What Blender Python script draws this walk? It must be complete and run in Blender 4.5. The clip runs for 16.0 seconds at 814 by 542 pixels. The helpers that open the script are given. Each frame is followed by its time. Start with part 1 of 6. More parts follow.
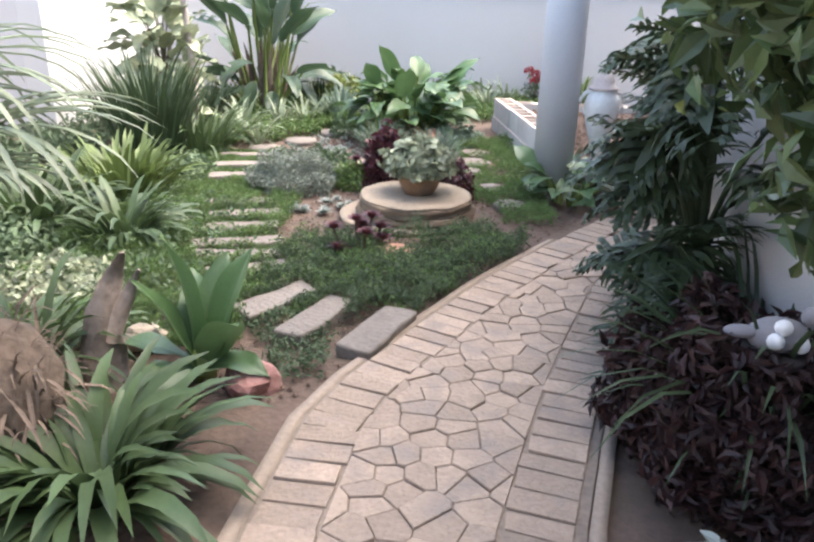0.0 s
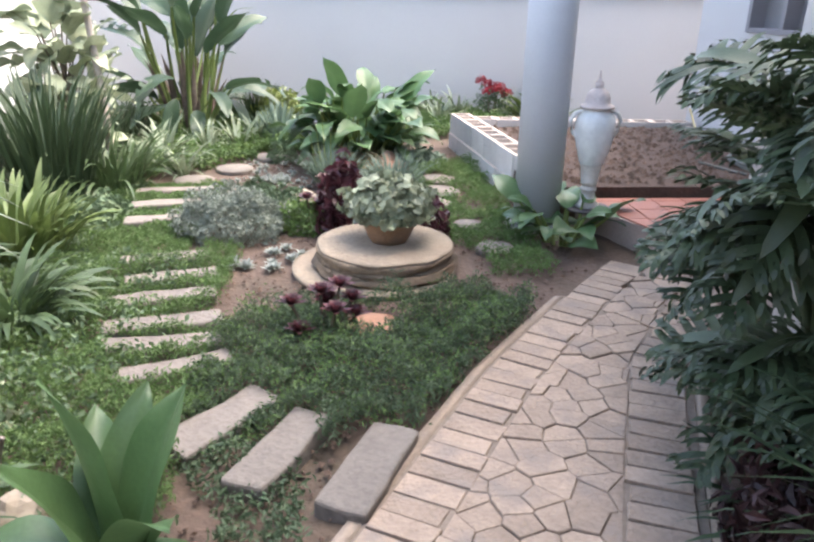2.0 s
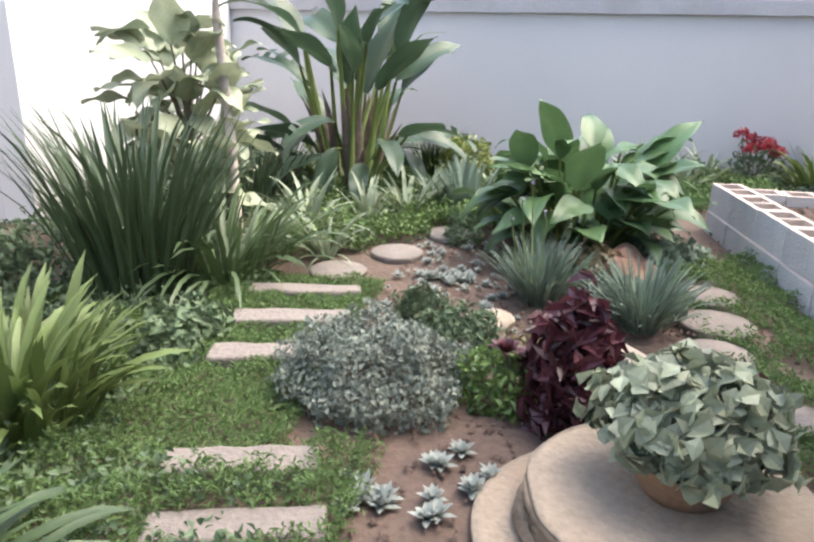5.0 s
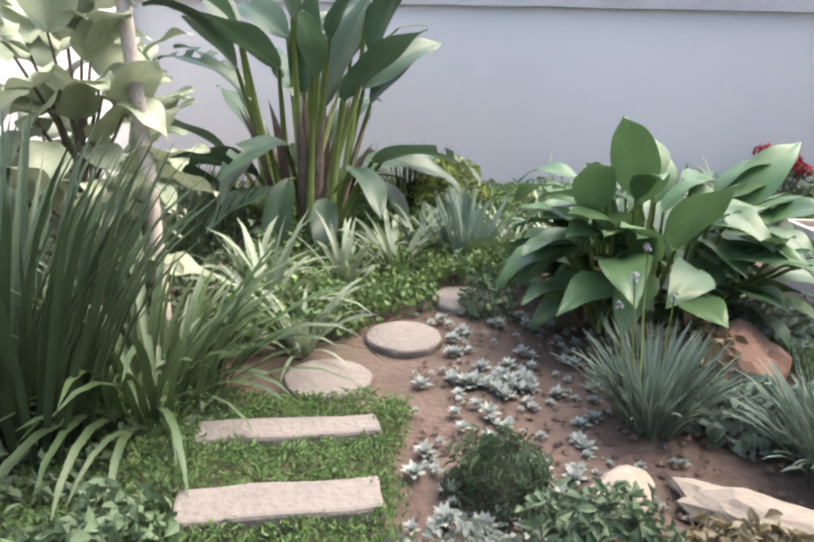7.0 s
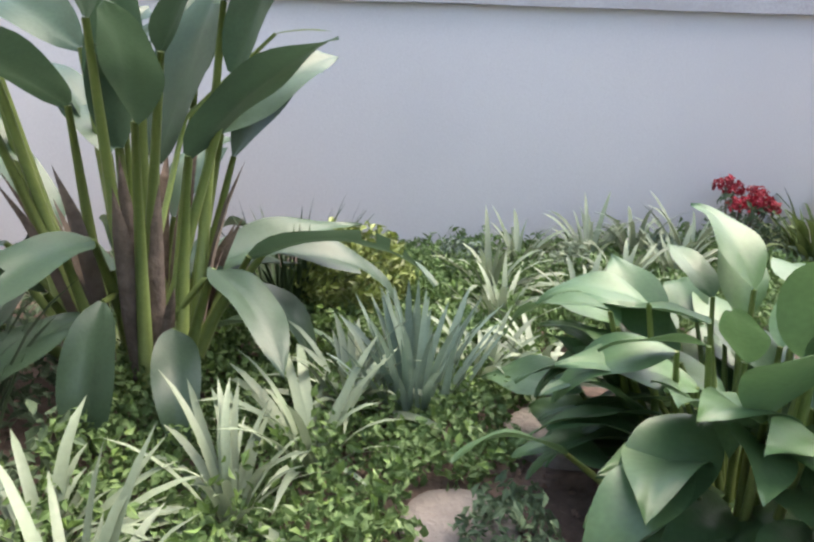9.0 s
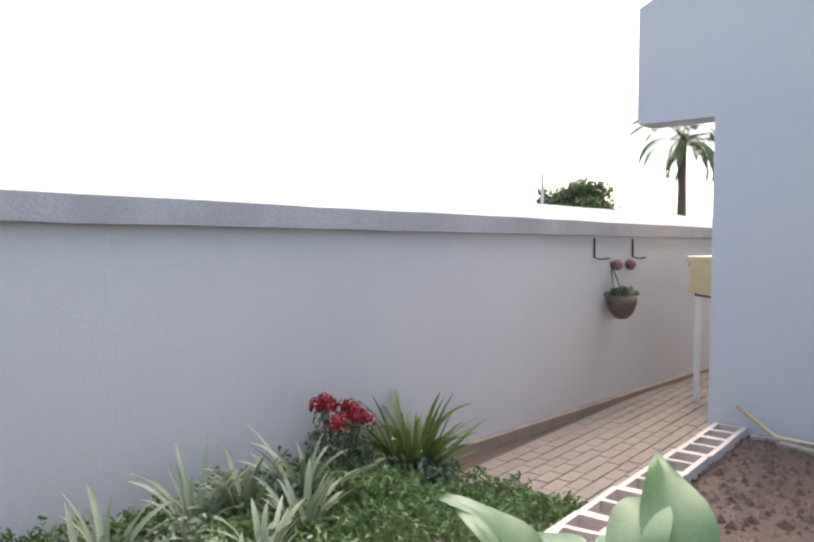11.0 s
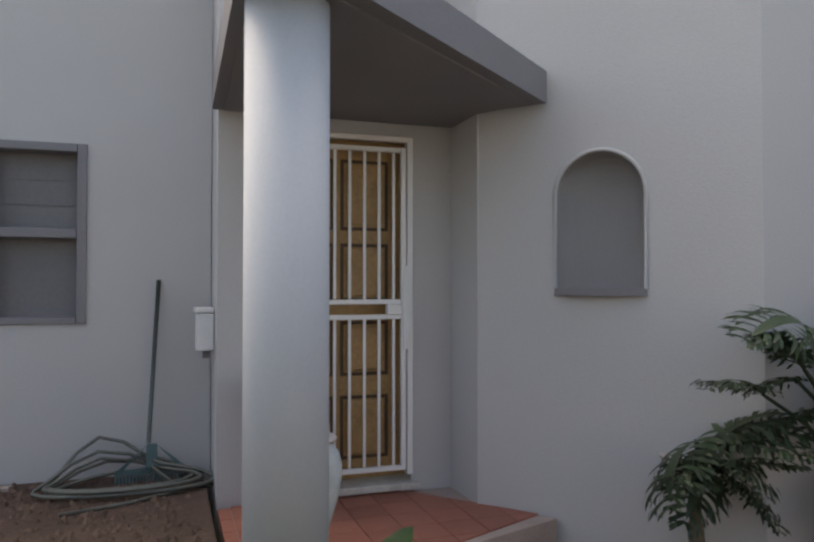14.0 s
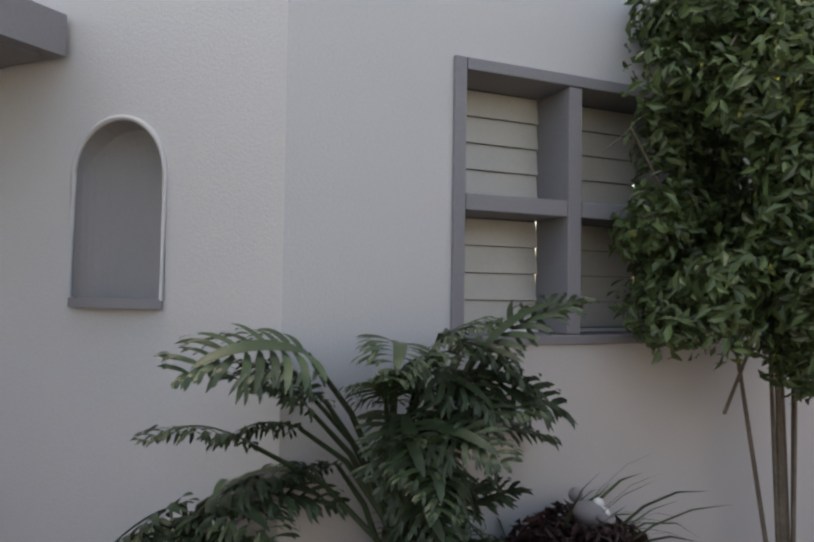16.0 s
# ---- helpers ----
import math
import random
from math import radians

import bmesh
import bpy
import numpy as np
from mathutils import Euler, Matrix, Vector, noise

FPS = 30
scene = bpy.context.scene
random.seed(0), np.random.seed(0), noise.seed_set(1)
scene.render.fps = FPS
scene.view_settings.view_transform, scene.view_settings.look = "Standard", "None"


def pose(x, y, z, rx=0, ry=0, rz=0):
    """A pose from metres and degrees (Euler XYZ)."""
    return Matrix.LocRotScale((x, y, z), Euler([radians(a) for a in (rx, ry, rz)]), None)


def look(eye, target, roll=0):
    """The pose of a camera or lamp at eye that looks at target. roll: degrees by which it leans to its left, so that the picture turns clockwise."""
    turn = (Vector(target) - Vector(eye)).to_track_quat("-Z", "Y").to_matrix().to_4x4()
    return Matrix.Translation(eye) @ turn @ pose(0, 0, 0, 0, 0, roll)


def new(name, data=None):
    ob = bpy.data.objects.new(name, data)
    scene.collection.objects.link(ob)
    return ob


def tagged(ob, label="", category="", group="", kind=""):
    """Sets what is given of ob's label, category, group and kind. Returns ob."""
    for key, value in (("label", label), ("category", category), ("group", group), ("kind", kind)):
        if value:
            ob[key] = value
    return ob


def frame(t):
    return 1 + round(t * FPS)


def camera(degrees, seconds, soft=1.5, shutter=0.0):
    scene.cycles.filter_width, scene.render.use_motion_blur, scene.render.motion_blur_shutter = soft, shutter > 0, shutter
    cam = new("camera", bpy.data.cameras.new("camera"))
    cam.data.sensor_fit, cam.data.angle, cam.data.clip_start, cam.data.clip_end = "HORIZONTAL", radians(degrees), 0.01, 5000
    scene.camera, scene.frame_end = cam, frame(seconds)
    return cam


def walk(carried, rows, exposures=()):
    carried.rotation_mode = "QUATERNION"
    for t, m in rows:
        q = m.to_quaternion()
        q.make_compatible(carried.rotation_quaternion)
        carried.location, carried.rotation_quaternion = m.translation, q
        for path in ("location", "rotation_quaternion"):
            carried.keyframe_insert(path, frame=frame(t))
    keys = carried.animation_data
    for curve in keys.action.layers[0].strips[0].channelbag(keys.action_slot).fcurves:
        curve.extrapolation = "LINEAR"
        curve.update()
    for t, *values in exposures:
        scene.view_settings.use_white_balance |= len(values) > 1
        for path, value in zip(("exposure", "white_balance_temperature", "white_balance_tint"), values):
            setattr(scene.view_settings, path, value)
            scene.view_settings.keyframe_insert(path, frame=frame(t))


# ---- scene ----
cam = camera(59.5, 16.0, soft=2.5)
PATH = [
    (0, (2.11, -0.295, 1.379), (2.081, 1.568, 0.651), 1.4),
    (0.5, (1.96, -0.196, 1.414), (1.941, 1.664, 0.68), 1.6),
    (1, (1.926, -0.001, 1.394), (2.016, 1.853, 0.648), 1.1),
    (1.5, (1.929, 0.283, 1.382), (2.08, 2.13, 0.629), 1.2),
    (2, (1.897, 0.631, 1.369), (2.055, 2.493, 0.655), 1.1),
    (2.5, (1.941, 1.004, 1.342), (2.097, 2.89, 0.698), 0.9),
    (3, (1.939, 1.371, 1.32), (2.039, 3.263, 0.68), 1.1),
    (3.5, (1.917, 1.737, 1.291), (1.837, 3.631, 0.652), 1.0),
    (4, (1.887, 2.094, 1.264), (1.561, 3.962, 0.628), 1.1),
    (6.5, (1.164, 3.504, 1.173), (1.001, 5.402, 0.564), 1.8),
    (7, (1.036, 3.919, 1.147), (0.971, 5.824, 0.543), 1.6),
    (7.5, (0.946, 4.296, 1.144), (0.9, 6.202, 0.54), 1.4),
    (8, (0.871, 4.638, 1.145), (0.857, 6.547, 0.549), 2.3),
    (10.5, (0.606, 6.522, 1.342), (1.952, 7.932, 0.893), 0.6),
    (11, (0.665, 6.522, 1.367), (2.231, 7.763, 1.291), 0.3),
    (11.5, (0.71, 6.417, 1.374), (2.498, 7.311, 1.44), 0.3),
    (12, (0.752, 6.305, 1.391), (2.707, 6.719, 1.452), 0.0),
    (12.5, (0.755, 6.183, 1.389), (2.754, 6.191, 1.45), -0.0),
    (13, (0.743, 5.94, 1.37), (2.715, 5.612, 1.434), 0.2),
    (13.5, (0.705, 5.753, 1.365), (2.616, 5.165, 1.426), 0.1),
    (14, (0.633, 5.393, 1.376), (2.527, 4.754, 1.419), -0.0),
    (14.5, (0.623, 4.98, 1.341), (2.524, 4.357, 1.385), 0.3),
    (15, (0.734, 4.511, 1.314), (2.621, 3.849, 1.354), 0.2),
    (15.5, (0.712, 3.898, 1.361), (2.56, 3.135, 1.415), 0.8),
    (16, (0.764, 3.341, 1.403), (2.589, 2.525, 1.467), 0.9),
]
EXPOSURES = [(t, e, k, 10) for t, e, k in ((0, 2.65, 7000), (2.5, 2.65, 6900), (4, 2.4, 6900), (8, 2.35, 6950), (10.5, 2.25, 7000), (11.2, 1.75, 7100), (12.0, 0.5, 7500), (12.5, 0.3, 7700), (13.2, 0.42, 7900), (13.6, 1.1, 8100), (14.0, 1.3, 8200), (14.5, 1.5, 8300), (16, 1.7, 8400))]
walk(cam, [(t, look(eye, target, roll)) for t, eye, target, roll in PATH], EXPOSURES)

# ---- sky and sun: thin bright overcast, the glow comes from over the house ----
world = bpy.data.worlds.new("sky")
scene.world = world
world.use_nodes = True
wn = world.node_tree
sky = wn.nodes.new("ShaderNodeTexSky")
sky.sky_type, sky.sun_disc = "NISHITA", False
sky.sun_elevation, sky.sun_rotation = radians(60), radians(75)
sky.air_density, sky.dust_density, sky.ozone_density = 1.0, 3.4, 1.2
wn.links.new(sky.outputs[0], wn.nodes["Background"].inputs[0])
wn.nodes["Background"].inputs[1].default_value = 0.15
sun_data = bpy.data.lights.new("sun", "SUN")
sun_data.energy, sun_data.angle, sun_data.color = 1.2, radians(70), (1.0, 0.97, 0.93)
sun = new("sun", sun_data)
sun.matrix_world = look((20 * math.sin(radians(75)), 20 * math.cos(radians(75)), 35), (0, 0, 0))

rng = np.random.default_rng(7)


# ---- materials ----
def material(name, base, rough=0.7, metal=0.0, scale=6.0, vary=0.12, fine=60.0, bump=0.2, islands=0.0, objects=0.0, stain=None, spec=0.4, through_light=0.0, trans=0.0):
    """Two scales of noise in the colour, a fine bump, and a spread from piece to piece."""
    m = bpy.data.materials.new(name)
    m.use_nodes = True
    nt = m.node_tree
    n, l = nt.nodes, nt.links
    b = n["Principled BSDF"]
    b.inputs["Roughness"].default_value, b.inputs["Metallic"].default_value = rough, metal
    b.inputs["Specular IOR Level"].default_value = spec
    b.inputs["Transmission Weight"].default_value = trans
    tc = n.new("ShaderNodeTexCoord")
    n1, n2 = n.new("ShaderNodeTexNoise"), n.new("ShaderNodeTexNoise")
    n1.inputs["Scale"].default_value, n1.inputs["Detail"].default_value = scale, 6
    n2.inputs["Scale"].default_value, n2.inputs["Detail"].default_value = fine, 4
    src = tc.outputs["Object"]
    l.new(src, n1.inputs["Vector"])
    l.new(src, n2.inputs["Vector"])
    add = n.new("ShaderNodeMath")
    add.operation = "ADD"
    l.new(n1.outputs["Fac"], add.inputs[0])
    l.new(n2.outputs["Fac"], add.inputs[1])
    mr = n.new("ShaderNodeMapRange")
    mr.inputs["From Min"].default_value, mr.inputs["From Max"].default_value = 0.6, 1.4
    mr.inputs["To Min"].default_value, mr.inputs["To Max"].default_value = 1 - vary, 1 + vary
    l.new(add.outputs[0], mr.inputs["Value"])
    value = mr.outputs[0]
    for amount, node, out in ((islands, "ShaderNodeNewGeometry", "Random Per Island"), (objects, "ShaderNodeObjectInfo", "Random")):
        if amount:
            g, r, mul = n.new(node), n.new("ShaderNodeMapRange"), n.new("ShaderNodeMath")
            r.inputs["To Min"].default_value, r.inputs["To Max"].default_value = 1 - amount, 1 + amount
            l.new(g.outputs[out], r.inputs["Value"])
            mul.operation = "MULTIPLY"
            l.new(value, mul.inputs[0])
            l.new(r.outputs[0], mul.inputs[1])
            value = mul.outputs[0]
    hsv = n.new("ShaderNodeHueSaturation")
    hsv.inputs["Color"].default_value = (*base, 1)
    l.new(value, hsv.inputs["Value"])
    colour = hsv.outputs[0]
    if stain:
        n3, cr, mix = n.new("ShaderNodeTexNoise"), n.new("ShaderNodeMapRange"), n.new("ShaderNodeMix")
        n3.inputs["Scale"].default_value, n3.inputs["Detail"].default_value = scale * 0.6, 8
        l.new(src, n3.inputs["Vector"])
        cr.inputs["From Min"].default_value, cr.inputs["From Max"].default_value = 0.5, 0.68
        l.new(n3.outputs["Fac"], cr.inputs["Value"])
        mix.data_type = "RGBA"
        l.new(cr.outputs[0], mix.inputs[0])
        l.new(colour, mix.inputs[6])
        mix.inputs[7].default_value = (*stain, 1)
        colour = mix.outputs[2]
    l.new(colour, b.inputs["Base Color"])
    if bump:
        bp = n.new("ShaderNodeBump")
        bp.inputs["Strength"].default_value, bp.inputs["Distance"].default_value = bump, 0.01
        l.new(n2.outputs["Fac"], bp.inputs["Height"])
        l.new(bp.outputs[0], b.inputs["Normal"])
    if through_light:
        tl, ms = n.new("ShaderNodeBsdfTranslucent"), n.new("ShaderNodeMixShader")
        l.new(colour, tl.inputs["Color"])
        ms.inputs[0].default_value = through_light
        l.new(b.outputs[0], ms.inputs[1])
        l.new(tl.outputs[0], ms.inputs[2])
        l.new(ms.outputs[0], n["Material Output"].inputs["Surface"])
    return m


def leaf_material(name, base, rough=0.45, islands=0.35, objects=0.18, stain=None):
    return material(name, base, rough, 0, 9, 0.15, 70, 0.08, islands, objects, stain, 0.45, 0.22)


M_GREY = material("grey_wall_paint", (0.515, 0.505, 0.505), 0.88, 0, 0.7, 0.06, 90, 0.16, stain=(0.48, 0.472, 0.475))
M_WHITE = material("white_wall_paint", (0.51, 0.505, 0.50), 0.88, 0, 0.9, 0.04, 90, 0.12)
M_COPING = material("weathered_coping", (0.36, 0.35, 0.36), 0.9, 0, 3, 0.15, 60, 0.3, stain=(0.30, 0.29, 0.29))
M_TRIM = material("dark_grey_trim_paint", (0.225, 0.215, 0.23), 0.8, 0, 2, 0.08, 80, 0.12)
M_COLUMN = material("column_paint", (0.49, 0.51, 0.54), 0.9, 0, 1.2, 0.05, 70, 0.06)
M_SOIL = material("red_soil", (0.085, 0.054, 0.041), 0.95, 0, 5, 0.35, 45, 1.0, stain=(0.07, 0.045, 0.034))
M_GROUND = material("garden_ground", (0.10, 0.068, 0.052), 0.95, 0, 3, 0.35, 38, 1.0, stain=(0.075, 0.056, 0.04))
M_CLOD = material("soil_clod", (0.11, 0.072, 0.054), 0.95, 0, 20, 0.2, 90, 0.6, islands=0.4)
M_STONE = material("paving_stone", (0.285, 0.215, 0.165), 0.85, 0, 11, 0.22, 55, 0.8, 0, 0.16, stain=(0.225, 0.18, 0.15))
M_MORTAR = material("path_mortar", (0.195, 0.152, 0.12), 0.95, 0, 8, 0.25, 50, 0.6)
M_KERB = material("path_kerb", (0.27, 0.21, 0.165), 0.9, 0, 6, 0.18, 50, 0.5)
M_SLEEPER = material("concrete_sleeper", (0.18, 0.155, 0.135), 0.95, 0, 7, 0.22, 40, 0.9, 0, 0.12, stain=(0.165, 0.145, 0.125))
M_BLOCK = material("cement_block", (0.56, 0.53, 0.50), 0.95, 0, 8, 0.12, 70, 0.8, 0, 0.1)
M_BLOCK_TOP = material("sanded_block_top", (0.50, 0.42, 0.36), 0.95, 0, 8, 0.15, 70, 0.7)
M_SANDSTONE = material("sandstone", (0.265, 0.21, 0.155), 0.92, 0, 5, 0.22, 40, 0.8, stain=(0.225, 0.17, 0.125))
M_SAND_SIDE = material("rough_sandstone_side", (0.22, 0.165, 0.115), 0.92, 0, 6, 0.28, 30, 1.0, stain=(0.18, 0.125, 0.085))
M_TERRA = material("terracotta", (0.30, 0.165, 0.11), 0.8, 0, 9, 0.18, 60, 0.4)
M_POT = material("old_clay_pot", (0.25, 0.15, 0.09), 0.75, 0, 9, 0.25, 60, 0.4, stain=(0.17, 0.12, 0.085))
M_TILE = material("red_quarry_tile", (0.33, 0.125, 0.085), 0.6, 0, 9, 0.14, 60, 0.2, 0, 0.12)
M_GROUT = material("tile_grout", (0.22, 0.14, 0.115), 0.95, 0, 9, 0.15)
M_PORCH = material("porch_render", (0.40, 0.32, 0.28), 0.9, 0, 4, 0.15, 60, 0.4)
M_CAST = material("weathered_cast_stone", (0.53, 0.50, 0.46), 0.85, 0, 10, 0.18, 60, 0.5, stain=(0.40, 0.38, 0.35))
M_LIDSTONE = material("pinkish_cast_stone", (0.50, 0.44, 0.42), 0.85, 0, 10, 0.15, 60, 0.4)
M_PORCELAIN = material("glazed_urn", (0.60, 0.62, 0.61), 0.22, 0, 5, 0.15, 30, 0.08, stain=(0.47, 0.50, 0.49), spec=0.6)
M_GATE = material("white_gate_enamel", (0.76, 0.75, 0.74), 0.4, 0, 4, 0.04, 90, 0.03)
M_DOOR = material("varnished_door", (0.40, 0.245, 0.105), 0.45, 0, 6, 0.3, 40, 0.15, stain=(0.36, 0.21, 0.085))
M_DOOR_DARK = material("dark_door_strip", (0.09, 0.05, 0.025), 0.6, 0, 6, 0.2)
M_MESH = material("window_screen", (0.19, 0.185, 0.195), 0.55, 0, 40, 0.1, 300, 0.2)
M_LOUVRE = material("pale_louvre", (0.47, 0.455, 0.41), 0.35, 0, 3, 0.06, 50, 0.03, spec=0.6)
M_GAP_SHADE = material("louvre_gap_shade", (0.10, 0.10, 0.09), 0.7)
M_PLASTIC = material("white_plastic", (0.74, 0.74, 0.74), 0.35, 0, 4, 0.05)
M_RAKE = material("teal_rake_plastic", (0.09, 0.16, 0.17), 0.5, 0, 9, 0.15)
M_HANDLE = material("dark_rake_handle", (0.07, 0.085, 0.085), 0.5, 0, 9, 0.15)
M_HOSE = material("garden_hose", (0.12, 0.125, 0.11), 0.5, 0, 9, 0.2)
M_WOOD = material("weathered_wood", (0.29, 0.235, 0.205), 0.9, 0, 7, 0.4, 30, 1.0, stain=(0.15, 0.12, 0.105))
M_BARK = material("fibrous_bark", (0.135, 0.10, 0.078), 0.95, 0, 9, 0.4, 30, 1.0, islands=0.35)
M_TWIG = material("branch_bark", (0.15, 0.12, 0.09), 0.9, 0, 9, 0.3, 40, 0.6)
M_POLE = material("pale_sapling_bark", (0.36, 0.31, 0.27), 0.85, 0, 9, 0.25, 50, 0.5)
M_ROCK = material("reddish_rock", (0.25, 0.125, 0.11), 0.85, 0, 7, 0.3, 25, 1.0, stain=(0.30, 0.21, 0.19))
M_PALE_ROCK = material("pale_rock", (0.27, 0.225, 0.175), 0.85, 0, 7, 0.2, 25, 0.9)
M_DARK = material("dark_saucer", (0.06, 0.05, 0.05), 0.6, 0, 9, 0.2)
M_RUBBER = material("black_pot", (0.04, 0.04, 0.045), 0.5, 0, 9, 0.2)
M_YELLOW = material("cream_canopy", (0.62, 0.50, 0.27), 0.6, 0, 5, 0.1)
M_ROOF = material("roof_sheet", (0.25, 0.25, 0.27), 0.7, 0, 3, 0.12)
M_BRICK = material("passage_brick", (0.205, 0.168, 0.142), 0.95, 0, 6, 0.15, 50, 0.5, 0, 0.06)
M_PASSAGE = material("sanded_passage_joint", (0.19, 0.155, 0.13), 0.95, 0, 8, 0.2, 50, 0.5)
M_NICHE = material("niche_inner_grey", (0.30, 0.29, 0.295), 0.85, 0, 2, 0.06, 80, 0.12)
M_FAR = material("far_white_building", (0.80, 0.80, 0.82), 0.8, 0, 1, 0.04)

L_GROUND = leaf_material("groundcover_leaf", (0.098, 0.162, 0.05), 0.7, 0.2)
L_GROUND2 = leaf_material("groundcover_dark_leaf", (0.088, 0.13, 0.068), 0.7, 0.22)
L_BRIGHT = leaf_material("bright_green_leaf", (0.11, 0.175, 0.045))
L_STRAP = leaf_material("strap_leaf", (0.055, 0.088, 0.035), 0.5)
L_STRAP2 = leaf_material("yellowish_strap_leaf", (0.10, 0.14, 0.042), 0.5)
L_DARKSTRAP = leaf_material("dark_strap_leaf", (0.042, 0.068, 0.032), 0.5)
L_VARI = leaf_material("variegated_leaf", (0.19, 0.23, 0.15), 0.5, 0.3)
L_BLUE = leaf_material("blue_grey_leaf", (0.13, 0.18, 0.135), 0.6)
L_SILVER = leaf_material("silver_leaf", (0.31, 0.34, 0.305), 0.65, 0.2)
L_GREYB = leaf_material("grey_bush_leaf", (0.165, 0.19, 0.155), 0.75, 0.2)
L_CANNA = leaf_material("broad_leaf", (0.068, 0.125, 0.05), 0.42)
L_STREL = leaf_material("strelitzia_leaf", (0.045, 0.078, 0.043), 0.42)
L_STEM = leaf_material("green_stem", (0.19, 0.24, 0.075), 0.4)
L_PHILO = leaf_material("split_leaf", (0.042, 0.066, 0.032), 0.45)
L_SHRUB = leaf_material("shrub_leaf", (0.092, 0.135, 0.05), 0.36, 0.5)
L_YELLOWLEAF = leaf_material("yellowing_leaf", (0.25, 0.25, 0.05), 0.45)
L_RED = leaf_material("burgundy_leaf", (0.032, 0.014, 0.014), 0.5, 0.55)
L_AEON = leaf_material("dark_rosette_leaf", (0.075, 0.022, 0.028), 0.35, 0.4)
L_FLOWER = leaf_material("crimson_flower", (0.29, 0.016, 0.03), 0.5)
L_LIME = leaf_material("lime_leaf", (0.15, 0.185, 0.045), 0.5)
L_PALM = leaf_material("palm_leaf", (0.19, 0.23, 0.15), 0.4, 0.3)
L_PINKISH = leaf_material("bronze_succulent_leaf", (0.165, 0.135, 0.075), 0.5, 0.35)
L_CREAM = leaf_material("cream_edged_leaf", (0.27, 0.30, 0.20), 0.5, 0.4)
L_TREE = leaf_material("far_tree_leaf", (0.085, 0.115, 0.04), 0.5)
L_MAUVE = leaf_material("mauve_flower", (0.33, 0.31, 0.36), 0.5)


# ---- helpers ----
def finish(name, verts, faces, mat, parent=None, smooth=False, label=""):
    me = bpy.data.meshes.new(name)
    me.from_pydata([tuple(v) for v in verts], [], [tuple(int(i) for i in f) for f in faces])
    me.materials.append(mat)
    if smooth:
        me.polygons.foreach_set("use_smooth", [True] * len(me.polygons))
    me.update()
    ob = new(name, me)
    if parent:
        ob.parent = parent
    if label:
        ob["label"] = label
    return ob


def part(name, bm, mat, parent=None, label="", smooth=False):
    me = bpy.data.meshes.new(name)
    bm.to_mesh(me)
    bm.free()
    me.materials.append(mat)
    if smooth:
        me.polygons.foreach_set("use_smooth", [True] * len(me.polygons))
    ob = new(name, me)
    if parent:
        ob.parent = parent
    if label:
        ob["label"] = label
    return ob


def empty(name, x, y, z, rz=0):
    e = new(name)
    e.empty_display_size = 0.1
    e.matrix_basis = pose(x, y, z, 0, 0, rz)
    return e


def add_box(bm, x0, x1, y0, y1, z0, z1, bevel=0.0, m=None):
    r = bmesh.ops.create_cube(bm, size=1)
    vs = r["verts"]
    bmesh.ops.scale(bm, verts=vs, vec=(abs(x1 - x0), abs(y1 - y0), abs(z1 - z0)))
    bmesh.ops.translate(bm, verts=vs, vec=((x0 + x1) / 2, (y0 + y1) / 2, (z0 + z1) / 2))
    if bevel:
        es = list({e for v in vs for e in v.link_edges})
        out = bmesh.ops.bevel(bm, geom=es, offset=bevel, segments=2, affect="EDGES", profile=0.5)
        vs = list({v for f in out["faces"] for v in f.verts} | {v for v in vs if v.is_valid})
    if m is not None:
        bmesh.ops.transform(bm, matrix=m, verts=vs)
    return vs


def box(name, x0, x1, y0, y1, z0, z1, mat, parent=None, bevel=0.0, label=""):
    bm = bmesh.new()
    add_box(bm, x0, x1, y0, y1, z0, z1, bevel)
    return part(name, bm, mat, parent, label)


def prism(name, outline, z0, z1, mat, parent=None, inset=0.0, label=""):
    """An upright prism over an outline, its top edge eased by inset."""
    pts = [Vector((x, y)) for x, y in outline]
    c = sum(pts, Vector((0, 0))) / len(pts)
    n = len(pts)
    v = [(p.x, p.y, z0) for p in pts]
    f = []
    if inset:
        v += [(p.x, p.y, z1 - inset) for p in pts]
        for p in pts:
            q = p + (c - p).normalized() * inset
            v.append((q.x, q.y, z1))
        f += [(i, (i + 1) % n, n + (i + 1) % n, n + i) for i in range(n)]
        f += [(n + i, n + (i + 1) % n, 2 * n + (i + 1) % n, 2 * n + i) for i in range(n)]
        f.append(tuple(range(2 * n, 3 * n)))
    else:
        v += [(p.x, p.y, z1) for p in pts]
        f += [(i, (i + 1) % n, n + (i + 1) % n, n + i) for i in range(n)]
        f.append(tuple(range(n, 2 * n)))
    f.append(tuple(range(n - 1, -1, -1)))
    return finish(name, v, f, mat, parent, label=label)


